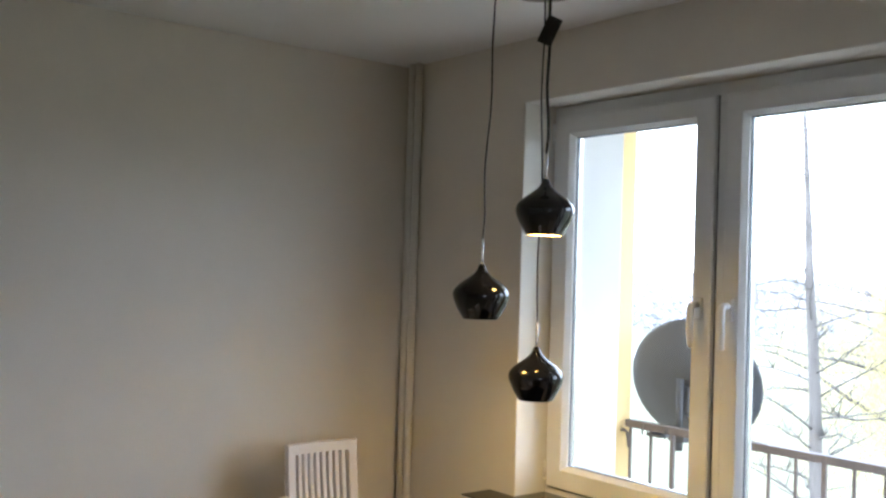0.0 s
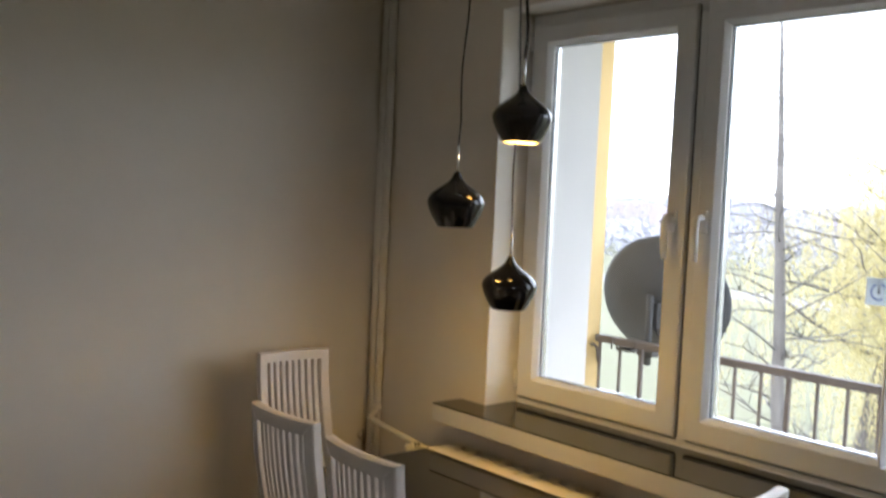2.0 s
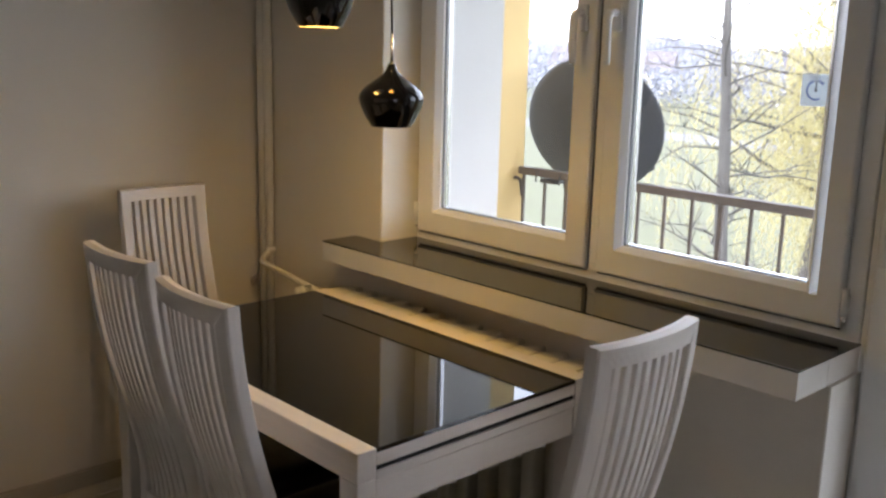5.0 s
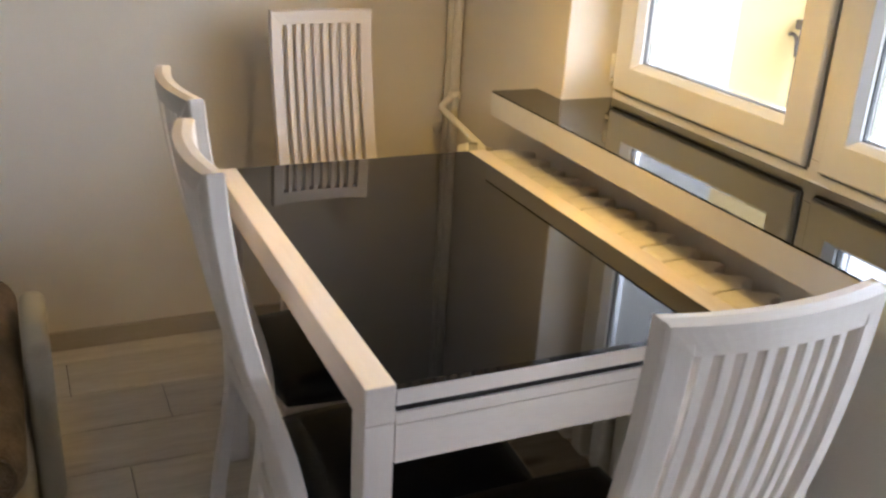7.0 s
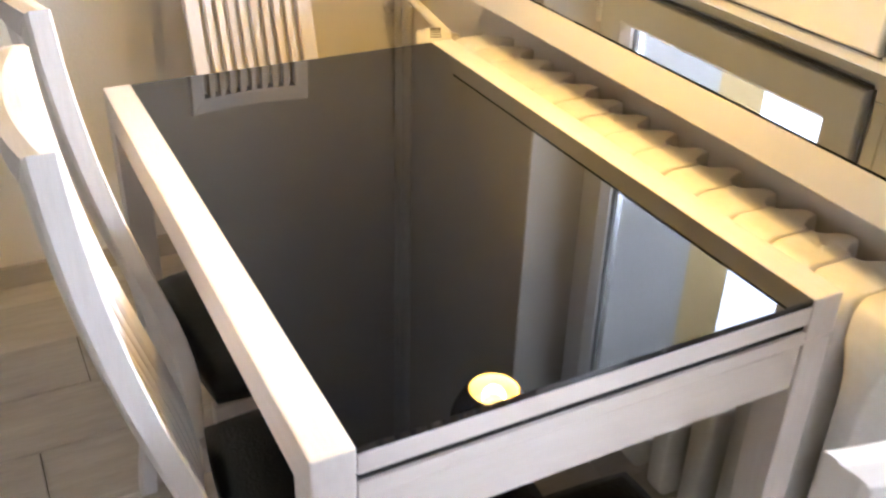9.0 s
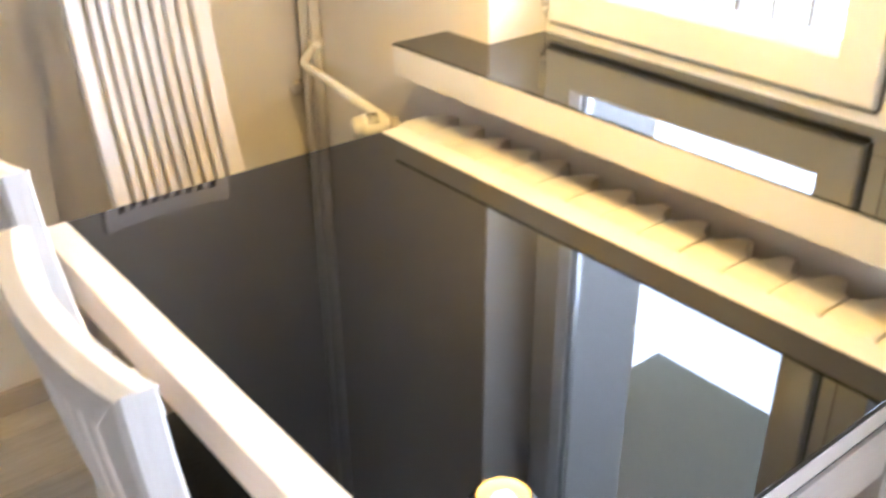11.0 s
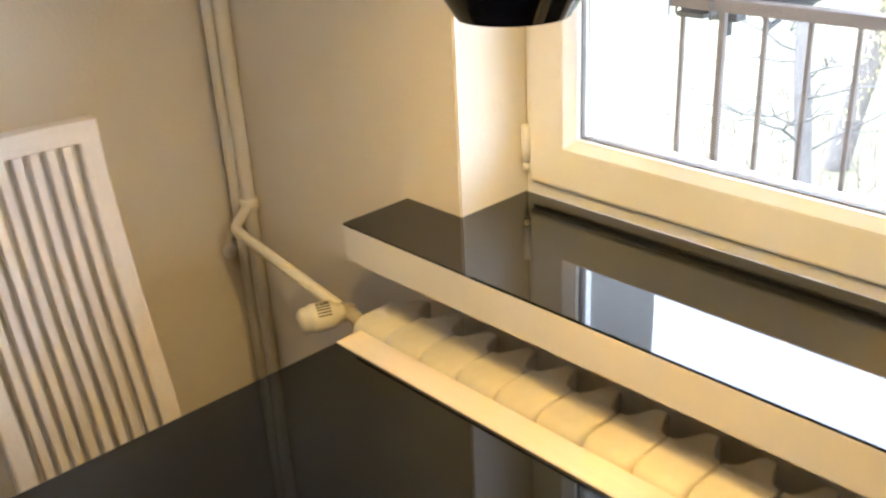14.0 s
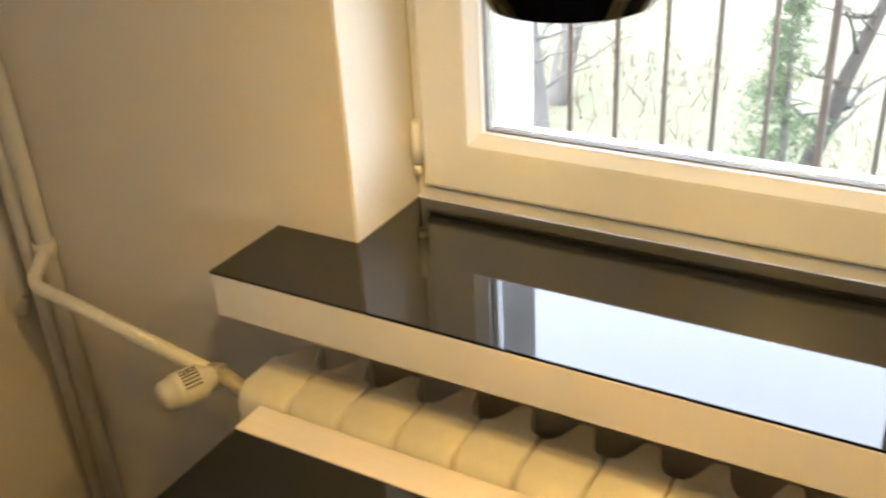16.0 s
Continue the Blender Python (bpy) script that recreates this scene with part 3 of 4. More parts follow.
for k in range(6):
    a = head_dir
    upv = Vector((0, 0, 1))
    sidev = a.cross(upv).normalized()
    ang = radians(0 + 12 * k)
    out_ = upv * math.cos(ang) - sidev * math.sin(ang)
    c0 = Vector((0.012, -0.004, 0.002)) + out_ * 0.0251
    bmv = tube([c0 + a * 0.024, c0 + a * 0.036 + out_ * 0.0004, c0 + a * 0.048], 0.0012, 6)
    part("slot", bmv, M_VENT, valve)

# ---- dining table ----
table = empty("dining_table", pose(0, 0, 0), "whitewashed wooden extending dining table with black glass top", "table")
TX0, TX1, TYN, TYF, TZ = 0.668, 1.690, -0.882, -0.200, 0.755
RAIL = 0.047
part("side_rail", box(TX0, TX1, TYN, TYN + RAIL, TZ - 0.062, TZ, 0.003), M_WOODX, table)
part("side_rail", box(TX0, TX1, TYF - RAIL, TYF, TZ - 0.062, TZ, 0.003), M_WOODX, table)
part("glass_top", box(TX0 + 0.002, TX1 - 0.002, TYN + RAIL + 0.0005, TYF - RAIL - 0.0005, TZ - 0.010, TZ - 0.001, 0.0006), M_BLACKGLASS, table, "glossy black glass top")
for x0, x1 in ((TX0, TX0 + 0.03), (TX1 - 0.03, TX1)):
    part("top_edge", box(x0 + 0.001, x1 - 0.001, TYN + RAIL + 0.001, TYF - RAIL - 0.001, TZ - 0.036, TZ - 0.0105, 0.001), M_WOOD, table)
    part("leaf_gap", box(x0 + 0.006, x1 - 0.006, TYN + RAIL + 0.001, TYF - RAIL - 0.001, TZ - 0.0475, TZ - 0.0365), M_SLOT, table, "dark gap above the pull-out leaf")
    part("leaf_edge", box(x0 + 0.001, x1 - 0.001, TYN + RAIL + 0.001, TYF - RAIL - 0.001, TZ - 0.0668, TZ - 0.048, 0.001), M_WOOD, table)
    part("apron", box(x0 + 0.002, x1 - 0.003, TYN + RAIL + 0.002, TYF - RAIL - 0.002, TZ - 0.134, TZ - 0.0692, 0.001), M_WOOD, table)
part("leaf_panel", box(TX0 + 0.032, TX1 - 0.032, TYN + RAIL + 0.002, TYF - RAIL - 0.002, TZ - 0.07, TZ - 0.05), M_SLOT, table)
part("apron", box(TX0 + 0.06, TX1 - 0.06, TYF - 0.036, TYF - 0.014, TZ - 0.134, TZ - 0.0625), M_WOODX, table)
for x0 in (TX0, TX1 - 0.056):
    for y0, y1 in ((TYN, TYN + RAIL), (TYF - RAIL, TYF)):
        part("leg", box(x0 + 0.0005, x0 + 0.0555, y0 + 0.0005, y1 - 0.0005, 0, TZ - 0.0625, 0.003), M_WOODV, table)


# ---- dining chairs ----
def back_offset(z):
    """How far the back leans behind the seat line at height z."""
    pts = ((0.0, 0.060), (0.25, 0.016), (0.42, 0.0), (0.50, 0.008), (0.58, 0.030), (0.68, 0.062), (0.80, 0.092), (0.90, 0.109), (0.97, 0.117), (1.04, 0.122))
    for (za, a), (zb, b) in zip(pts, pts[1:]):
        if z <= zb:
            s = (z - za) / (zb - za)
            return a + (b - a) * s
    return pts[-1][1]


def smooth_offset(z):
    return sum(back_offset(min(1.04, max(0, z + d))) for d in (-0.08, -0.05, -0.025, 0, 0.025, 0.05, 0.08)) / 7


def bowed(x, half=0.145, bow=0.020):
    """The back is bowed in plan: its middle lies further back than its posts."""
    return bow * (1 - min(1, (x / half) ** 2)) if abs(x) < half else 0.0


def sweep_bar(x0, x1, z0, z1, depth, nz=18, mitre=0.0, bevel=0.0035):
    """An upright curved bar of the chair's back: y grows towards the back."""
    bm = bmesh.new()
    rings = []
    for k in range(nz + 1):
        z = z0 + (z1 - z0) * k / nz
        o = smooth_offset(z)
        kz = min(1, max(0, (z - 0.30) / 0.2))
        f, r = -o, -(o + depth)
        b = bevel
        sec_ = [(x0 + b, f), (x1 - b, f), (x1, f - b), (x1, r + b), (x1 - b, r), (x0 + b, r), (x0, r + b), (x0, f - b)]
        cut = (lambda x: mitre * (max(abs(x0), abs(x1)) - abs(x)) / (x1 - x0)) if k == nz else (lambda x: 0)
        rings.append([bm.verts.new((x, y - bowed(x) * kz, z - cut(x))) for x, y in sec_])
    for a, c in zip(rings, rings[1:]):
        for i in range(8):
            bm.faces.new((a[i], a[(i + 1) % 8], c[(i + 1) % 8], c[i]))
    bm.faces.new(rings[0][::-1])
    bm.faces.new(rings[-1])
    return bm


def cross_bar(z0, z1, x0, x1, depth, n=16, inset=0.0, bevel=0.003, mitre=0.0):
    """A rail across the back that follows its bow."""
    bm = bmesh.new()
    rings = []
    for k in range(n + 1):
        x = x0 + (x1 - x0) * k / n
        b = bevel
        pts = []
        for z, side, dz in ((z0, 0, b), (z1, 0, -b), (z1, 0.5, 0), (z1, 1, -b), (z0, 1, b), (z0, 0.5, 0)):
            zz = z + dz
            xx = x * (1 + mitre * (zz - z0) / (z1 - z0))
            o = smooth_offset(zz) + bowed(xx) * min(1, max(0, (zz - 0.30) / 0.2)) + inset
            pts.append((xx, -(o + depth * side), zz))
        rings.append([bm.verts.new(p) for p in pts])
    for a, c in zip(rings, rings[1:]):
        for i in range(6):
            bm.faces.new((a[i], a[(i + 1) % 6], c[(i + 1) % 6], c[i]))
    bm.faces.new(rings[0][::-1])
    bm.faces.new(rings[-1])
    return bm


def cushion(w0, w1, d, z0, z1, r=0.03):
    """Seat pad: wider in front, with rounded corners and a soft crown."""
    bm = bmesh.new()
    nx, ny = 14, 14
    grid = {}
    for lvl in (0, 1):
        for i in range(nx + 1):
            for j in range(ny + 1):
                u, v = i / nx * 2 - 1, j / ny * 2 - 1
                # squash the grid into a rounded rectangle
                k = 0.10
                uu = u * (1 - k * 0.5 * v * v * abs(u) ** 3)
                vv = v * (1 - k * 0.5 * u * u * abs(v) ** 3)
                w = w0 + (w1 - w0) * (vv + 1) / 2
                edge = max(abs(u), abs(v))
                z = z0 if lvl == 0 else z1 + 0.008 * (1 - u * u) * (1 - v * v) - 0.020 * max(0, edge - 0.84) / 0.16
                grid[lvl, i, j] = bm.verts.new((uu * w / 2, (vv + 1) / 2 * d, z))
    for lvl in (0, 1):
        for i in range(nx):
            for j in range(ny):
                bm.faces.new((grid[lvl, i, j], grid[lvl, i + 1, j], grid[lvl, i + 1, j + 1], grid[lvl, i, j + 1])).smooth = True
    rim = [(i, 0) for i in range(nx)] + [(nx, j) for j in range(ny)] + [(i, ny) for i in range(nx, 0, -1)] + [(0, j) for j in range(ny, 0, -1)]
    for a, b in zip(rim, rim[1:] + rim[:1]):
        bm.faces.new((grid[0, a[0], a[1]], grid[0, b[0], b[1]], grid[1, b[0], b[1]], grid[1, a[0], a[1]])).smooth = True
    return bm


def dining_chair():
    """Origin on the floor under the front of the back; y points from the back to the seat's front."""
    ch = empty("dining_chair", Matrix(), "whitewashed wooden dining chair, tall slatted back, black padded seat", "chair", "dining chairs round the table")
    hw, pw = 0.145, 0.034
    for s in (-1, 1):
        x0, x1 = (-hw, -hw + pw) if s < 0 else (hw - pw, hw)
        part("back_post", sweep_bar(x0, x1, 0.0, 1.033, 0.030, 44, mitre=0.040), M_WOODV, ch)
        xf = s * 0.178
        part("front_leg", box(xf - 0.019, xf + 0.019, 0.345, 0.385, 0, 0.40, 0.003), M_WOODV, ch)
        part("side_apron", box(s * 0.172 - 0.011, s * 0.172 + 0.011, 0.002, 0.345, 0.355, 0.405, 0.002), M_WOOD, ch)
    part("top_rail", cross_bar(0.992, 1.033, -hw + pw - 0.001, hw - pw + 0.001, 0.030, mitre=0.305), M_WOODX, ch)
    part("lower_rail", cross_bar(0.335, 0.385, -hw + pw - 0.004, hw - pw + 0.004, 0.028), M_WOODX, ch)
    n = 8
    inner = hw - pw
    pitch = 2 * inner / (n + 0.5)
    for k in range(n):
        xc = -inner + pitch * (k + 0.75)
        part("slat", sweep_bar(xc - 0.0078, xc + 0.0078, 0.380, 0.994, 0.021, 26, bevel=0.002), M_WOODV, ch)
    part("front_apron", box(-0.16, 0.16, 0.352, 0.374, 0.355, 0.405, 0.002), M_WOOD, ch)
    part("seat", cushion(0.36, 0.415, 0.40, 0.405, 0.452), M_LEATHER, ch, "black leatherette seat pad")
    return ch


chair = dining_chair()
# seat lines: at the table's end, along its open side, and beside the wall
chair.matrix_world = pose(1.957, -0.5815, 0, 0, 0, 90)
tagged(chair, "whitewashed slatted dining chair at the table's end by the balcony door")
c2 = copy_thing(chair, pose(1.399, -0.905, 0, 0, 0, -2.1))
tagged(c2, "whitewashed slatted dining chair with black seat, pushed under the table")
c3 = copy_thing(chair, pose(0.980, -0.8665, 0, 0, 0, 2.5))
tagged(c3, "whitewashed slatted dining chair with black seat, pushed under the table")
c4 = copy_thing(chair, pose(0.318, -0.487, 0, 0, 0, -90))
tagged(c4, "whitewashed slatted dining chair at the table's end beside the wall")


# ---- pendant lamp ----
lamp = empty("pendant_lamp", pose(0, 0, 0), "pendant lamp with three glossy black onion-shaped shades, lit", "pendant lamp")
CX, CY = 1.205, -0.425
can = lathe([(0.0, 0.0), (0.112, 0.0), (0.117, -0.004), (0.117, -0.02), (0.112, -0.025), (0.0, -0.026)], 32)
canopy = part("canopy", can, M_CHROME, lamp, "round chrome ceiling canopy")
canopy.location = (CX, CY, H)
RM = 0.080
shade_out = [(0.0070, 0.158), (0.0095, 0.154), (0.0120, 0.146), (0.0165, 0.137), (0.0240, 0.129), (0.0355, 0.120), (0.0500, 0.110), (0.0640, 0.099), (0.0740, 0.088), (0.0792, 0.077), (0.0800, 0.067), (0.0775, 0.055), (0.0720, 0.040), (0.0635, 0.023), (0.0545, 0.008), (0.0495, 0.0)]
shade_in = [(0.0475, 0.0), (0.0525, 0.010), (0.0610, 0.024), (0.0692, 0.040), (0.0745, 0.055), (0.0770, 0.067), (0.0760, 0.076), (0.0710, 0.086), (0.0610, 0.097), (0.0470, 0.108), (0.0330, 0.117), (0.0210, 0.126), (0.0060, 0.132)]
BULB_W = 0.51
for k, (lx, ly, lz, tx, ty) in enumerate(((1.258, -0.450, 1.774, 1.254, -0.448), (1.075, -0.517, 1.531, 1.090, -0.508), (1.108, -0.320, 1.290, 1.116, -0.334))):
    sh = part("shade", lathe([(r * 1.03, z) for r, z in shade_out], 56), M_SHADE, lamp, "glossy black onion-shaped shade")
    sh.location = (lx, ly, lz)
    li = part("lining", lathe([(0.0495, 0.0), (0.0475, 0.0)] + shade_in[1:], 40), M_SHADEIN, sh, "pale gold inside of the shade")
    st_ = part("stem", tube([(0, 0, 0.154), (0, 0, 0.232)], 0.0042, 12), M_CHROME, sh, "slim chrome stem")
    bl = part("bulb", lathe([(0.0001, 0.030), (0.010, 0.0315), (0.019, 0.037), (0.0235, 0.047), (0.0225, 0.058), (0.0165, 0.070), (0.012, 0.080), (0.012, 0.10), (0.0001, 0.10)], 24), M_BULB, sh, "lit warm bulb")
    bl.location.z = -0.018
    bl.visible_shadow = False
    top = Vector((tx, ty, H - 0.02))
    a = Vector((lx, ly, lz + 0.23))
    pts = [a.lerp(top, s / 10) + Vector((0.004 * math.sin(s * 1.3 + k), 0.003 * math.sin(s * 0.9 + 2 * k), 0)) * (1 if 0 < s < 10 else 0) for s in range(11)]
    part("cord", tube(pts, 0.0026 if k else 0.0044, 8), M_CORD, lamp, "dark textile cord")
    d = bpy.data.lights.new("bulb_light", "POINT")
    d.energy, d.color, d.shadow_soft_size = BULB_W, (1.0, 0.645, 0.18), 0.022
    o = new("bulb_light", d)
    o.location = (lx, ly, lz + 0.018)
tag = part("tag", box(-0.021, 0.021, -0.003, 0.003, -0.040, 0.040, 0.002), M_TAG, lamp, "black tag hanging on the cord")
tag.matrix_world = pose(1.256, -0.449, 2.348, 8, 24, 48)

# ---- sofa ----
sofa = empty("sofa", Matrix(), "cream upholstered sofa against the wall", "sofa")
part("arm", box(0.50, 0.80, -1.325, -1.268, 0.03, 0.44, 0.027, 6), M_SOFA, sofa, "narrow cream arm")
part("base", box(0.42, 1.24, -2.9, -1.328, 0.03, 0.255, 0.04, 5), M_SOFA, sofa)
part("back", box(0.38, 0.52, -2.9, -1.50, 0.257, 0.72, 0.06, 5), M_SOFA, sofa)
for fx, fy in ((0.50, -1.40), (1.1, -1.40), (0.50, -2.8), (1.1, -2.8)):
    part("foot", box(fx - 0.025, fx + 0.025, fy - 0.025, fy + 0.025, 0, 0.05, 0.003), M_WOOD, sofa)
bol = lathe([(0.0, -0.41), (0.05, -0.408), (0.07, -0.395), (0.081, -0.37), (0.084, 0.0), (0.081, 0.37), (0.07, 0.395), (0.05, 0.408), (0.0, 0.41)], 32)
bolster = empty("bolster", pose(0.72, -1.413, 0.34, 0, 90, 0), "brown chenille bolster lying along the sofa arm", "cushion")
part("cover", bol, M_BOLSTER, bolster)
for ze in (-0.411, 0.411):
    cap = lathe([(0.0, 0.004), (0.035, 0.003), (0.052, 0.0), (0.055, -0.004)], 24)
    part("end_button", cap, M_BOLSTER, bolster).matrix_basis = pose(0, 0, ze, 0 if ze > 0 else 180, 0, 0)
    part("piping", tube([(0.062 * math.cos(a * math.pi / 16), 0.062 * math.sin(a * math.pi / 16), ze * 0.988) for a in range(33)], 0.004, 6, caps=False), M_BOLSTER, bolster)

# ---- loggia ----
structure("wall_loggia", box(-0.30, -0.08, OUT + 0.002, 1.52, -0.2, 2.648), M_YELLOW, "yellow rendered side wall of the balcony", "wall")
structure("facade", box(-3.0, -0.0005, OUT + 0.0, OUT + 0.002, -0.2, 2.7), M_RENDER, "pale rendered facade", "wall")
structure("balcony_floor", box(-0.08, 4.6, OUT + 0.002, 1.55, -0.22, -0.06), M_CONCRETE, "grey concrete balcony floor", "floor")
structure("balcony_slab", box(-0.23, 4.6, OUT + 0.002, 1.90, 2.65, 2.81), M_SLAB, "whitewashed concrete slab of the balcony above", "slab")
part("joint", box(0.93, 0.938, OUT + 0.1, 1.90, 2.647, 2.652), M_SLOT, bpy.data.objects["balcony_slab"])
rail = empty("balcony_railing", Matrix(), "brown-grey steel balcony railing with thin upright bars", "railing")
RY = 1.47
part("top_rail", box(-0.05, 4.5, RY - 0.022, RY + 0.022, 0.904, 0.940, 0.004), M_RAIL, rail)
part("wall_strap", tube(arc_path([(-0.036, RY - 0.004, 0.80), (-0.040, RY - 0.012, 0.872), (-0.062, RY - 0.014, 0.886), (-0.079, RY - 0.014, 0.880)], 0.02), 0.008, 8), M_RAIL, rail)
part("bottom_rail", box(-0.06, 4.5, RY - 0.012, RY + 0.012, 0.0, 0.02, 0.003), M_RAIL, rail)
k = 0
x = -0.030
while x < 4.45:
    if k % 6 == 2:
        part("post", box(x - 0.0095, x + 0.0095, RY - 0.0095, RY + 0.0095, -0.06, 0.905, 0.003), M_RAIL, rail)
    else:
        part("bar", box(x - 0.006, x + 0.006, RY - 0.006, RY + 0.006, 0.018, 0.905, 0.001), M_RAIL, rail)
    k += 1
    x += 0.1315

# ---- satellite dish ----
dish = empty("satellite_dish", pose(0.140, 1.73, 1.115, 0, 0, 0), "dark grey satellite dish clamped to the balcony railing", "satellite dish")
prof = [(0.0, 0.0)] + [(0.32 * s / 12, 0.055 * (s / 12) ** 2) for s in range(1, 13)] + [(0.326, 0.062), (0.323, 0.066), (0.315, 0.060)] + [(0.31 * s / 12, 0.055 * (s / 12) ** 2 + 0.005) for s in range(11, 0, -1)] + [(0.0, 0.005)]
db = lathe(prof, 56)
DT = pose(0, 0, 0, -74, 0, 16)
bmesh.ops.transform(db, matrix=DT @ Matrix.Diagonal((1.065, 1.04, 1, 1)), verts=db.verts[:])
part("reflector", db, M_DISH, dish, "dark grey dish reflector")
part("mount", box(-0.035, 0.035, -0.07, -0.012, -0.13, 0.0, 0.004), M_GALV, dish)
part("mast", tube([(0.0, -0.09, -0.32), (0.0, -0.09, 0.04)], 0.019, 14), M_GALV, dish)
part("clamp", box(-0.05, 0.05, -0.115, -0.06, -0.275, -0.235, 0.004), M_GALV, dish)
part("clamp", box(-0.045, 0.045, -0.29, -0.10, -0.235, -0.22, 0.003), M_GALV, dish)
part("arm", tube([(0.0, -0.05, -0.13), (0.03, 0.12, -0.33), (0.09, 0.42, -0.20)], 0.010, 8), M_GALV, dish)
part("receiver", tube([(0.085, 0.40, -0.20), (0.075, 0.34, -0.16)], 0.026, 12), M_DISH, dish)
for bx in (-0.07, 0.07):
    part("u_bolt", tube(arc_path([(bx, -0.25, -0.235), (bx, -0.25, -0.185), (bx, -0.29, -0.185), (bx, -0.29, -0.235)], 0.02), 0.004, 8), M_GALV, dish)

# ---- window thermometer ----
th = empty("window_thermometer", pose(1.974, YF + 0.046, 1.418, 0, 0, 0), "square white window thermometer with blue dial", "thermometer")
part("plate", box(-0.036, 0.036, -0.002, 0.004, -0.036, 0.036, 0.002), M_PLATE, th)
part("foot", box(-0.008, 0.008, -0.019, -0.001, 0.02, 0.033, 0.002), M_PLATE, th)
ring = bmesh.new()
for a in range(40, 300, 10):
    a0, a1 = radians(a), radians(a + 10.2)
    vs = [ring.verts.new((r * math.cos(t), -0.0035, r * math.sin(t))) for r, t in ((0.019, a0), (0.019, a1), (0.023, a1), (0.023, a0))]
    ring.faces.new(vs)
part("dial", ring, M_BLUE, th, "blue dial ring")
part("needle", box(-0.001, 0.001, -0.0045, -0.003, -0.004, 0.018), M_TAG, th)
part("hub", tube([(0, -0.005, 0), (0, -0.002, 0)], 0.003, 10), M_TAG, th)

# ---- outdoors ----
GZ = -5.5
structure("building_below", box(-0.22, ROOM_X + 0.2, ROOM_Y - 0.2, OUT, GZ - 0.3, -0.301), M_RENDER, "rendered lower storeys of the building", "wall")
g = bmesh.new()
ng = 60
vv = [[g.verts.new((-1500 + 3000 * (i / ng), OUT - 30 + 2500 * (j / ng) ** 2, GZ)) for j in range(ng + 1)] for i in range(ng + 1)]
for i in range(ng):
    for j in range(ng):
        g.faces.new((vv[i][j], vv[i + 1][j], vv[i + 1][j + 1], vv[i][j + 1])).smooth = True
tagged(put_mesh("ground", g, M_GRASS), "pale green meadow below the balcony", "meadow", kind="structure")


def branchy(rng, base, height, r0, n_limbs, lean=(0, 0), limb_len=2.2, droop=0.0, start=0.25, sub=4, limb_r=0.30):
    """Tapered trunk with limbs and twigs; gives the trunk mesh and the limb ends."""
    bm = bmesh.new()
    base = Vector(base)
    pts, rad_ = [], []
    off = Vector((0, 0, 0))
    for i in range(15):
        s = i / 14
        off += Vector((rng.uniform(-1, 1), rng.uniform(-1, 1), 0)) * 0.035
        pts.append(base + Vector((lean[0] * s, lean[1] * s, height * s)) + off)
        rad_.append(r0 * (1 - s) ** 0.8 + 0.008)
    tube(pts, rad_, 9, bm=bm)
    ends = []
    for k in range(n_limbs):
        s = start + (0.97 - start) * (k + rng.random() * 0.6) / n_limbs
        i = min(13, int(s * 14))
        p = pts[i].lerp(pts[i + 1], s * 14 - i)
        az = rng.uniform(0, 2 * math.pi)
        ln = limb_len * (1.05 - s) ** 0.7 * rng.uniform(0.6, 1.2)
        d = Vector((math.cos(az), math.sin(az), rng.uniform(0.1, 0.75)))
        q, lp, lr = p.copy(), [p.copy()], [max(0.007, rad_[i] * limb_r)]
        for m in range(6):
            d.z += rng.uniform(-0.15, 0.18) - droop * 0.18
            d.normalize()
            q = q + d * ln / 6 + Vector((rng.uniform(-1, 1), rng.uniform(-1, 1), rng.uniform(-1, 1))) * ln * 0.03
            lp.append(q.copy())
            lr.append(lr[0] * (1 - (m + 1) / 6.5) + 0.003)
        tube(lp, lr, 6, bm=bm)
        ends.append(lp)
        for t in range(sub):
            j = rng.randint(1, 5)
            p2 = lp[j]
            d2 = Vector((rng.uniform(-1, 1), rng.uniform(-1, 1), rng.uniform(-0.2, 0.9))).normalized()
            l2 = ln * rng.uniform(0.2, 0.45)
            mid = p2 + d2 * l2 * 0.5 + Vector((0, 0, 0.04))
            e2 = p2 + d2 * l2 + Vector((rng.uniform(-0.1, 0.1), rng.uniform(-0.1, 0.1), 0.05))
            tube([p2, mid, e2], [lr[j] * 0.6, lr[j] * 0.4, 0.003], 5, bm=bm)
            ends.append([p2, mid, e2])
    return bm, ends


rng = random.Random(4)
bare = empty("bare_tree", pose(0, 0, 0), "bare grey-barked tree in front of the balcony", "tree")
bm_, _e = branchy(rng, (-2.84, 9.0, GZ - 0.5), 10.7, 0.135, 52, lean=(-0.95, 0.2), limb_len=2.3, start=0.34, sub=7, limb_r=0.17, droop=0.35)
part("trunk", bm_, M_BARK, bare)

# willow: drooping strands of small yellow leaves
willow = empty("willow_tree", pose(0, 0, 0), "yellow autumn weeping willow with hanging strands", "tree")
bm_, ends = branchy(random.Random(9), (-6.45, 17.0, GZ - 0.5), 10.6, 0.26, 38, lean=(2.1, 0.0), limb_len=6.0, start=0.40, sub=4, droop=0.3)
part("trunk", bm_, M_BARK, willow)


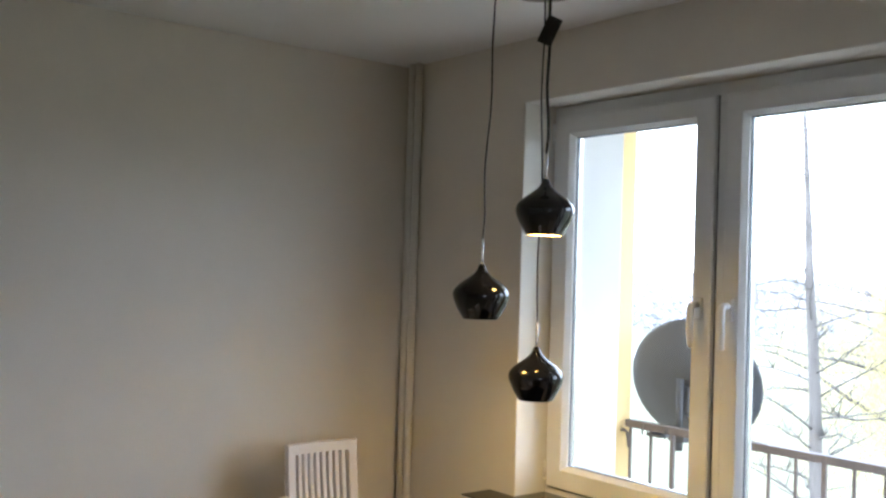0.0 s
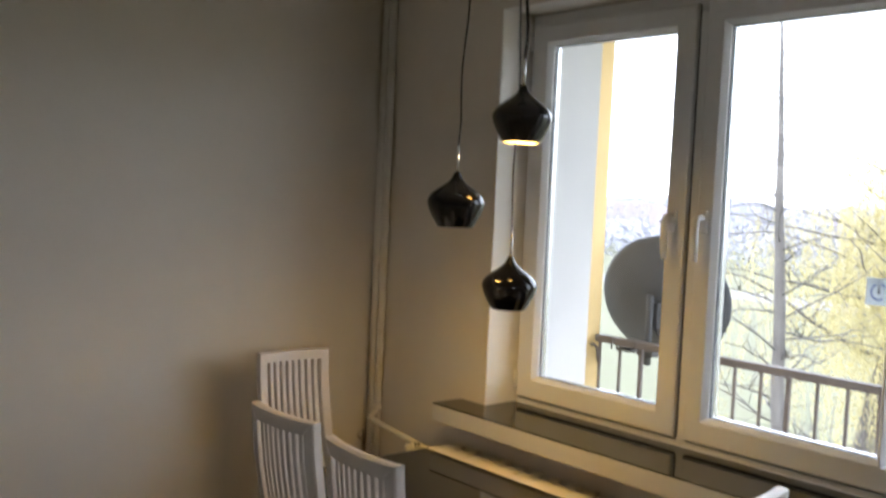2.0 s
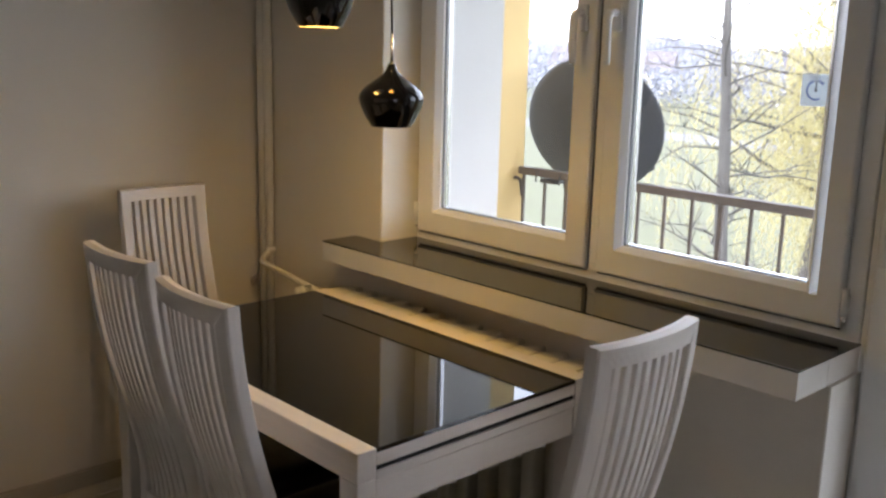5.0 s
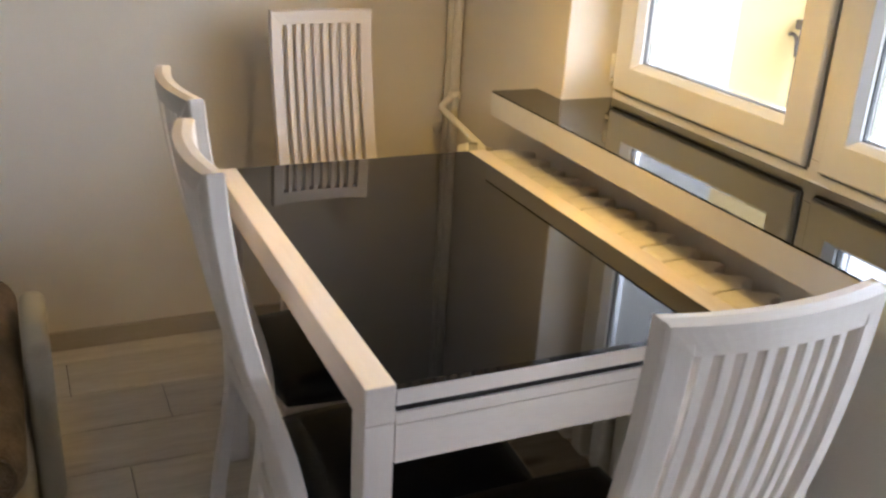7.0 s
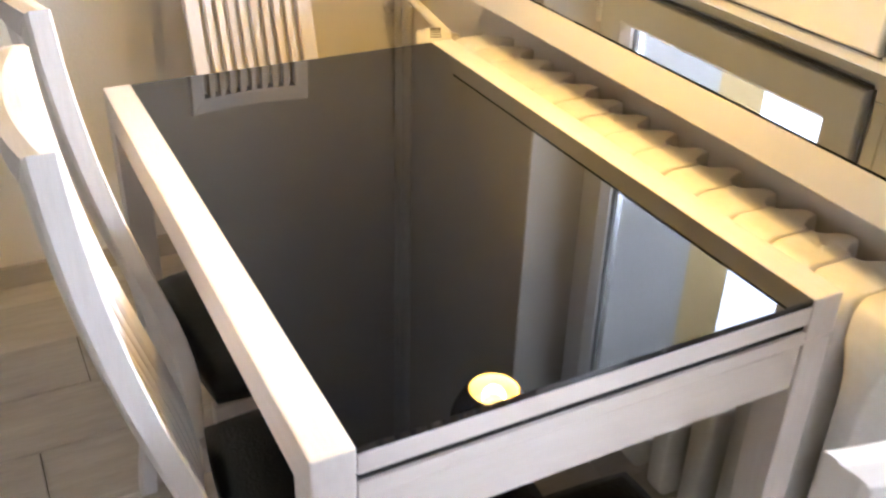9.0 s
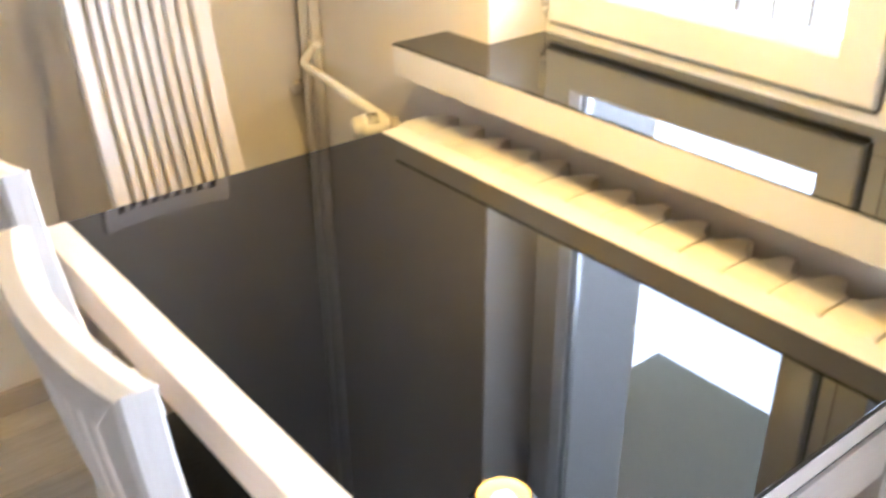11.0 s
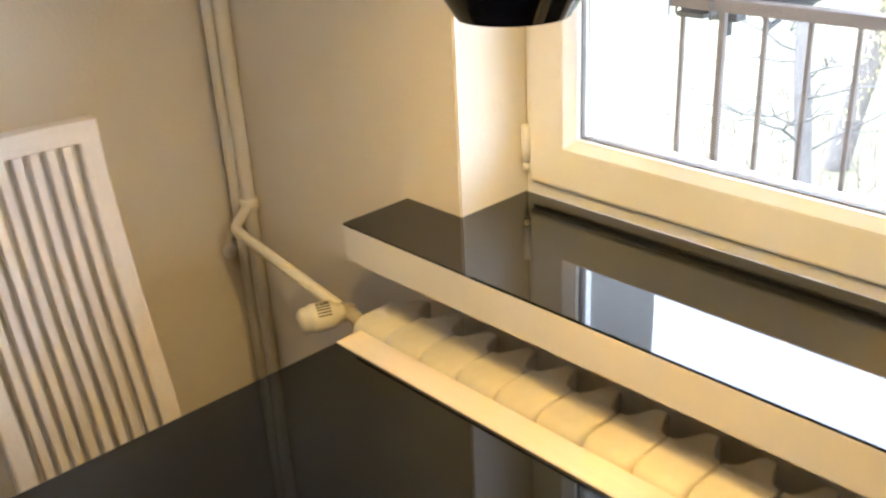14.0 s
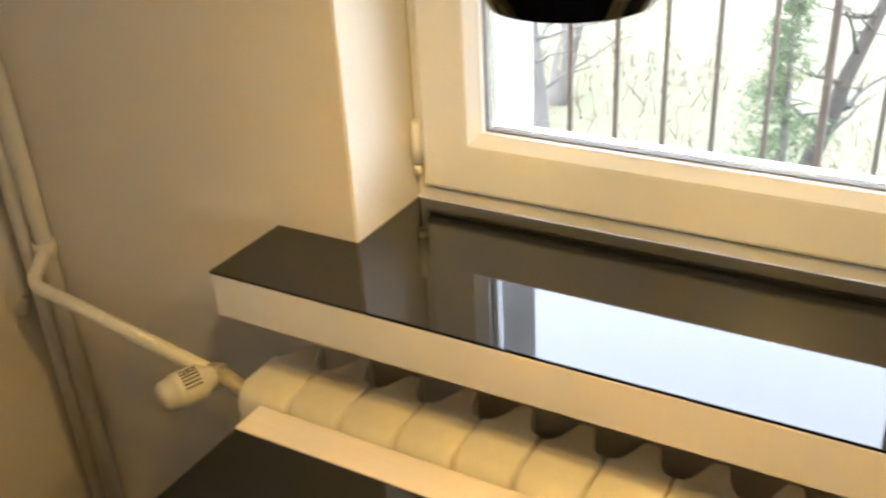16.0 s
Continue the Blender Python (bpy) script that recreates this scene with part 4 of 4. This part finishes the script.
def leaf_quads(verts, faces, c, size, rg, hang=0.0, wide=0.16):
    a = Vector((rg.uniform(-1, 1), rg.uniform(-1, 1), rg.uniform(-1, 0.4) - hang)).normalized()
    b = a.orthogonal().normalized()
    b.rotate(Matrix.Rotation(rg.uniform(0, 6.28), 3, a))
    n = len(verts)
    verts += [c, c + a * size * 0.5 + b * size * wide, c + a * size, c + a * size * 0.5 - b * size * wide]
    faces.append((n, n + 1, n + 2, n + 3))


def foliage(name, verts, faces, material, parent, label=""):
    me = bpy.data.meshes.new(name)
    me.from_pydata([tuple(v) for v in verts], [], faces)
    me.materials.append(material)
    o = new(name, me)
    o.parent = parent
    return tagged(o, label, kind="stuff")


rg = random.Random(11)
verts, faces = [], []
for lp in ends:
    for p in lp[1:]:
        for _ in range(3):
            q = p + Vector((rg.uniform(-0.4, 0.4), rg.uniform(-0.4, 0.4), rg.uniform(-0.1, 0.3)))
            ln = rg.uniform(1.0, 4.2)
            sw = Vector((rg.uniform(-0.12, 0.12), rg.uniform(-0.12, 0.12), 0))
            n = int(ln * 15)
            for i in range(n):
                c = q + Vector((0, 0, -ln * i / n)) + sw * (i / n) * ln + Vector((rg.uniform(-0.05, 0.05), rg.uniform(-0.05, 0.05), 0))
                leaf_quads(verts, faces, c, rg.uniform(0.07, 0.13), rg, hang=1.0, wide=0.13)
foliage("crown", verts, faces, M_WILLOW, willow, "hanging yellow willow leaves")


def spruce(x, y, height, width, seed):
    rg = random.Random(seed)
    t = empty("spruce_tree", pose(0, 0, 0), "young green spruce below the balcony", "tree", "spruces")
    part("trunk", tube([(x, y, GZ), (x + 0.05, y, GZ + height * 0.6), (x, y, GZ + height)], [0.09, 0.05, 0.012], 8), M_BARK, t)
    vs, fs = [], []
    z = 0.5
    while z < height:
        r = width * (1 - z / height) ** 0.8
        for k in range(6):
            az = rg.uniform(0, 6.28)
            ln = r * rg.uniform(0.7, 1.15)
            for i in range(14):
                s = (i + 1) / 14
                c = Vector((x + math.cos(az) * ln * s, y + math.sin(az) * ln * s, GZ + z - 0.18 * s * ln + 0.12 * s * s))
                for _ in range(5):
                    leaf_quads(vs, fs, c + Vector((rg.uniform(-0.07, 0.07), rg.uniform(-0.07, 0.07), rg.uniform(-0.05, 0.05))), rg.uniform(0.06, 0.13), rg, hang=0.1, wide=0.07)
        z += 0.17
    foliage("crown", vs, fs, M_SPRUCE, t, "green spruce needles")


spruce(-0.5, 9.6, 4.6, 1.25, 2)
spruce(1.9, 8.6, 5.6, 1.5, 5)
forked = empty("forked_tree", pose(0, 0, 0), "dark-barked forked tree behind the spruce", "tree")
bm_, _e = branchy(random.Random(21), (-0.9, 10.6, GZ - 0.5), 6.5, 0.16, 14, lean=(1.6, 0.3), limb_len=2.0, start=0.3, sub=5, limb_r=0.35)
part("trunk", bm_, M_DARKBARK, forked)

# brown twiggy undergrowth
rg = random.Random(31)
sv = bmesh.new()
for _ in range(420):
    bx, by = rg.uniform(-12, 3.5), rg.uniform(12.5, 21)
    p = Vector((bx, by, GZ - 0.05))
    d = Vector((rg.uniform(-0.5, 0.5), rg.uniform(-0.5, 0.5), 1)).normalized() * rg.uniform(0.3, 1.1)
    mid = p + d * 0.5 + Vector((rg.uniform(-0.12, 0.12), rg.uniform(-0.12, 0.12), 0))
    tube([p, mid, p + d], [0.016, 0.010, 0.003], 4, bm=sv)
    for _t in range(3):
        e = Vector((rg.uniform(-1, 1), rg.uniform(-1, 1), rg.uniform(0.2, 1))).normalized() * d.length * 0.4
        q = mid.lerp(p + d, rg.uniform(0, 0.7))
        tube([q, q + e], [0.007, 0.002], 3, bm=sv)
tagged(put_mesh("undergrowth", sv, M_SHRUB), "brown bare undergrowth at the meadow's edge", "shrubs", kind="stuff")

# far strip of road, woods, houses and parked cars
structure("road", box(-90, 60, 62, 68, GZ - 0.1, GZ + 0.03), M_PATH, "pale asphalt road across the meadow", "road")
rg = random.Random(41)
verts, faces = [], []
for _ in range(3200):
    x = rg.uniform(-190, 70)
    y = rg.uniform(88, 190)
    h = rg.uniform(2.5, 6.0) * (1 + 0.3 * math.sin(x * 0.09)) * (0.5 + y / 190)
    for k in range(30):
        c = Vector((x + rg.gauss(0, 1.6), y + rg.gauss(0, 1.6), GZ + rg.uniform(0.05, 1) * h))
        leaf_quads(verts, faces, c, rg.uniform(0.25, 0.7), rg, hang=-0.6, wide=0.3)
xs = [-320 + 1.5 * k for k in range(320)]
tops = [GZ + 7.5 + 1.6 * math.sin(x * 0.031) + 1.0 * math.sin(x * 0.13 + 1) + rg.uniform(-0.5, 0.5) for x in xs]
n0 = len(verts)
for x, zt in zip(xs, tops):
    verts += [Vector((x, 205 + rg.uniform(-2, 2), GZ)), Vector((x, 207 + rg.uniform(-2, 2), zt))]
faces += [(n0 + 2 * k, n0 + 2 * k + 2, n0 + 2 * k + 3, n0 + 2 * k + 1) for k in range(len(xs) - 1)]
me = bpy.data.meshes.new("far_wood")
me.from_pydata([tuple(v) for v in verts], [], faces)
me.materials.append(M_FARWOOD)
tagged(new("far_wood", me), "bare woods along the horizon, haze painted into their colour", "woods", kind="stuff")


def house(x, y, w, d, h, rz):
    hs = empty("house", pose(x, y, GZ, 0, 0, rz), "small pale house with red roof far across the meadow", "house", "far houses")
    part("wall", box(-w / 2, w / 2, -d / 2, d / 2, 0, h), M_HOUSEWALL, hs)
    r = bmesh.new()
    a = [r.verts.new(p) for p in ((-w / 2 - .4, -d / 2 - .4, h - .1), (w / 2 + .4, -d / 2 - .4, h - .1), (w / 2 + .4, d / 2 + .4, h - .1), (-w / 2 - .4, d / 2 + .4, h - .1), (-w / 2 - .4, 0, h + d * .42), (w / 2 + .4, 0, h + d * .42))]
    for q in ((0, 1, 5, 4), (2, 3, 4, 5), (0, 4, 3), (1, 2, 5), (0, 3, 2, 1)):
        r.faces.new([a[i] for i in q])
    part("roof", r, M_ROOF, hs)
    for k in range(3):
        for zz in (1.0, 3.6):
            if zz + 1.3 < h:
                xx = -w / 2 + w * (k + 0.5) / 3
                part("window", box(xx - .6, xx + .6, -d / 2 - .05, -d / 2 + .1, zz, zz + 1.3), M_DARKPANE, hs)
    return hs


for x, y, w, d, h, rz in ((-92, 132, 11, 8, 3.2, 25), (-70, 150, 10, 7, 3.4, 30), (-118, 150, 12, 8, 3.6, 20), (-30, 140, 11, 8, 3.2, 10)):
    house(x, y, w, d, h, rz)


def car(x, y, rz, paint, label):
    c = empty("parked_car", pose(x, y, GZ + 0.03, 0, 0, rz), label, "car", "parked cars")
    b = bmesh.new()
    prof_ = ((-2.1, .35), (2.1, .35), (2.15, .75), (1.2, .95), (0.6, 1.42), (-1.2, 1.45), (-1.95, .98), (-2.15, .8))
    for s in (-.85, .85):
        b.faces.new([b.verts.new((px, s * (0.86 if pz > 1.2 else 1), pz)) for px, pz in prof_])
    b.verts.ensure_lookup_table()
    for i in range(8):
        b.faces.new((b.verts[i], b.verts[(i + 1) % 8], b.verts[8 + (i + 1) % 8], b.verts[8 + i]))
    part("body", b, paint, c)
    part("side_window", box(-1.1, 0.55, -0.84, 0.84, 0.98, 1.32, 0.05), M_DARKPANE, c)
    for wx in (-1.3, 1.3):
        for wy in (-.8, .8):
            part("wheel", tube([(wx, wy - .1, .32), (wx, wy + .1, .32)], .32, 14), M_TYRE, c)


car(-45.5, 63.5, 8, M_CARBLUE, "blue car parked on the far road")
car(-27, 65.5, 5, M_CARWHITE, "white car parked on the far road")

# ---- floor boards ----
floor = structure("floor", box(-0.02, ROOM_X, ROOM_Y, 0, -0.05, 0.0), M_SUBFLOOR, "whitewashed wood-look floor boards", "floor")
BW, BL = 0.193, 1.28
row = 0
x = 0.077 - BW
rg = random.Random(3)
fixed = {1: -1.23, 2: -0.985, 4: -1.118, 3: -0.35}
plank_meshes = {}
while x < ROOM_X:
    x0, x1 = max(x, -0.019), min(x + BW, ROOM_X - 0.001)
    if x1 - x0 > 0.02:
        y = fixed.get(row, -rg.uniform(0.1, BL))
        y0 = y
        while y0 < 0:
            y0 += BL
        b_ends = []
        while y0 > ROOM_Y:
            b_ends.append((max(y0 - BL, ROOM_Y + 0.001), min(y0, -0.001)))
            y0 -= BL
        for a, b in b_ends:
            if b - a < 0.03:
                continue
            key = (round(x1 - x0, 3), round(b - a, 3))
            if key not in plank_meshes:
                w, l = x1 - x0, b - a
                bmf = bmesh.new()
                t = 0.0032
                bot = [bmf.verts.new(p) for p in ((0.0011, 0.0011, 0), (w - 0.0011, 0.0011, 0), (w - 0.0011, l - 0.0011, 0), (0.0011, l - 0.0011, 0))]
                mid = [bmf.verts.new(p) for p in ((0.0011, 0.0011, 0.004), (w - 0.0011, 0.0011, 0.004), (w - 0.0011, l - 0.0011, 0.004), (0.0011, l - 0.0011, 0.004))]
                top = [bmf.verts.new(p) for p in ((t, t, 0.006), (w - t, t, 0.006), (w - t, l - t, 0.006), (t, l - t, 0.006))]
                bmf.faces.new(top)
                for A, B in ((bot, mid), (mid, top)):
                    for i in range(4):
                        bmf.faces.new((A[i], A[(i + 1) % 4], B[(i + 1) % 4], B[i]))
                me = bpy.data.meshes.new("plank")
                bmf.to_mesh(me)
                bmf.free()
                me.materials.append(M_PLANK)
                plank_meshes[key] = me
            o = new("plank", plank_meshes[key])
            o.parent = floor
            o.location = (x0, a, 0)
    row += 1
    x += BW
floor.location.z = -0.006
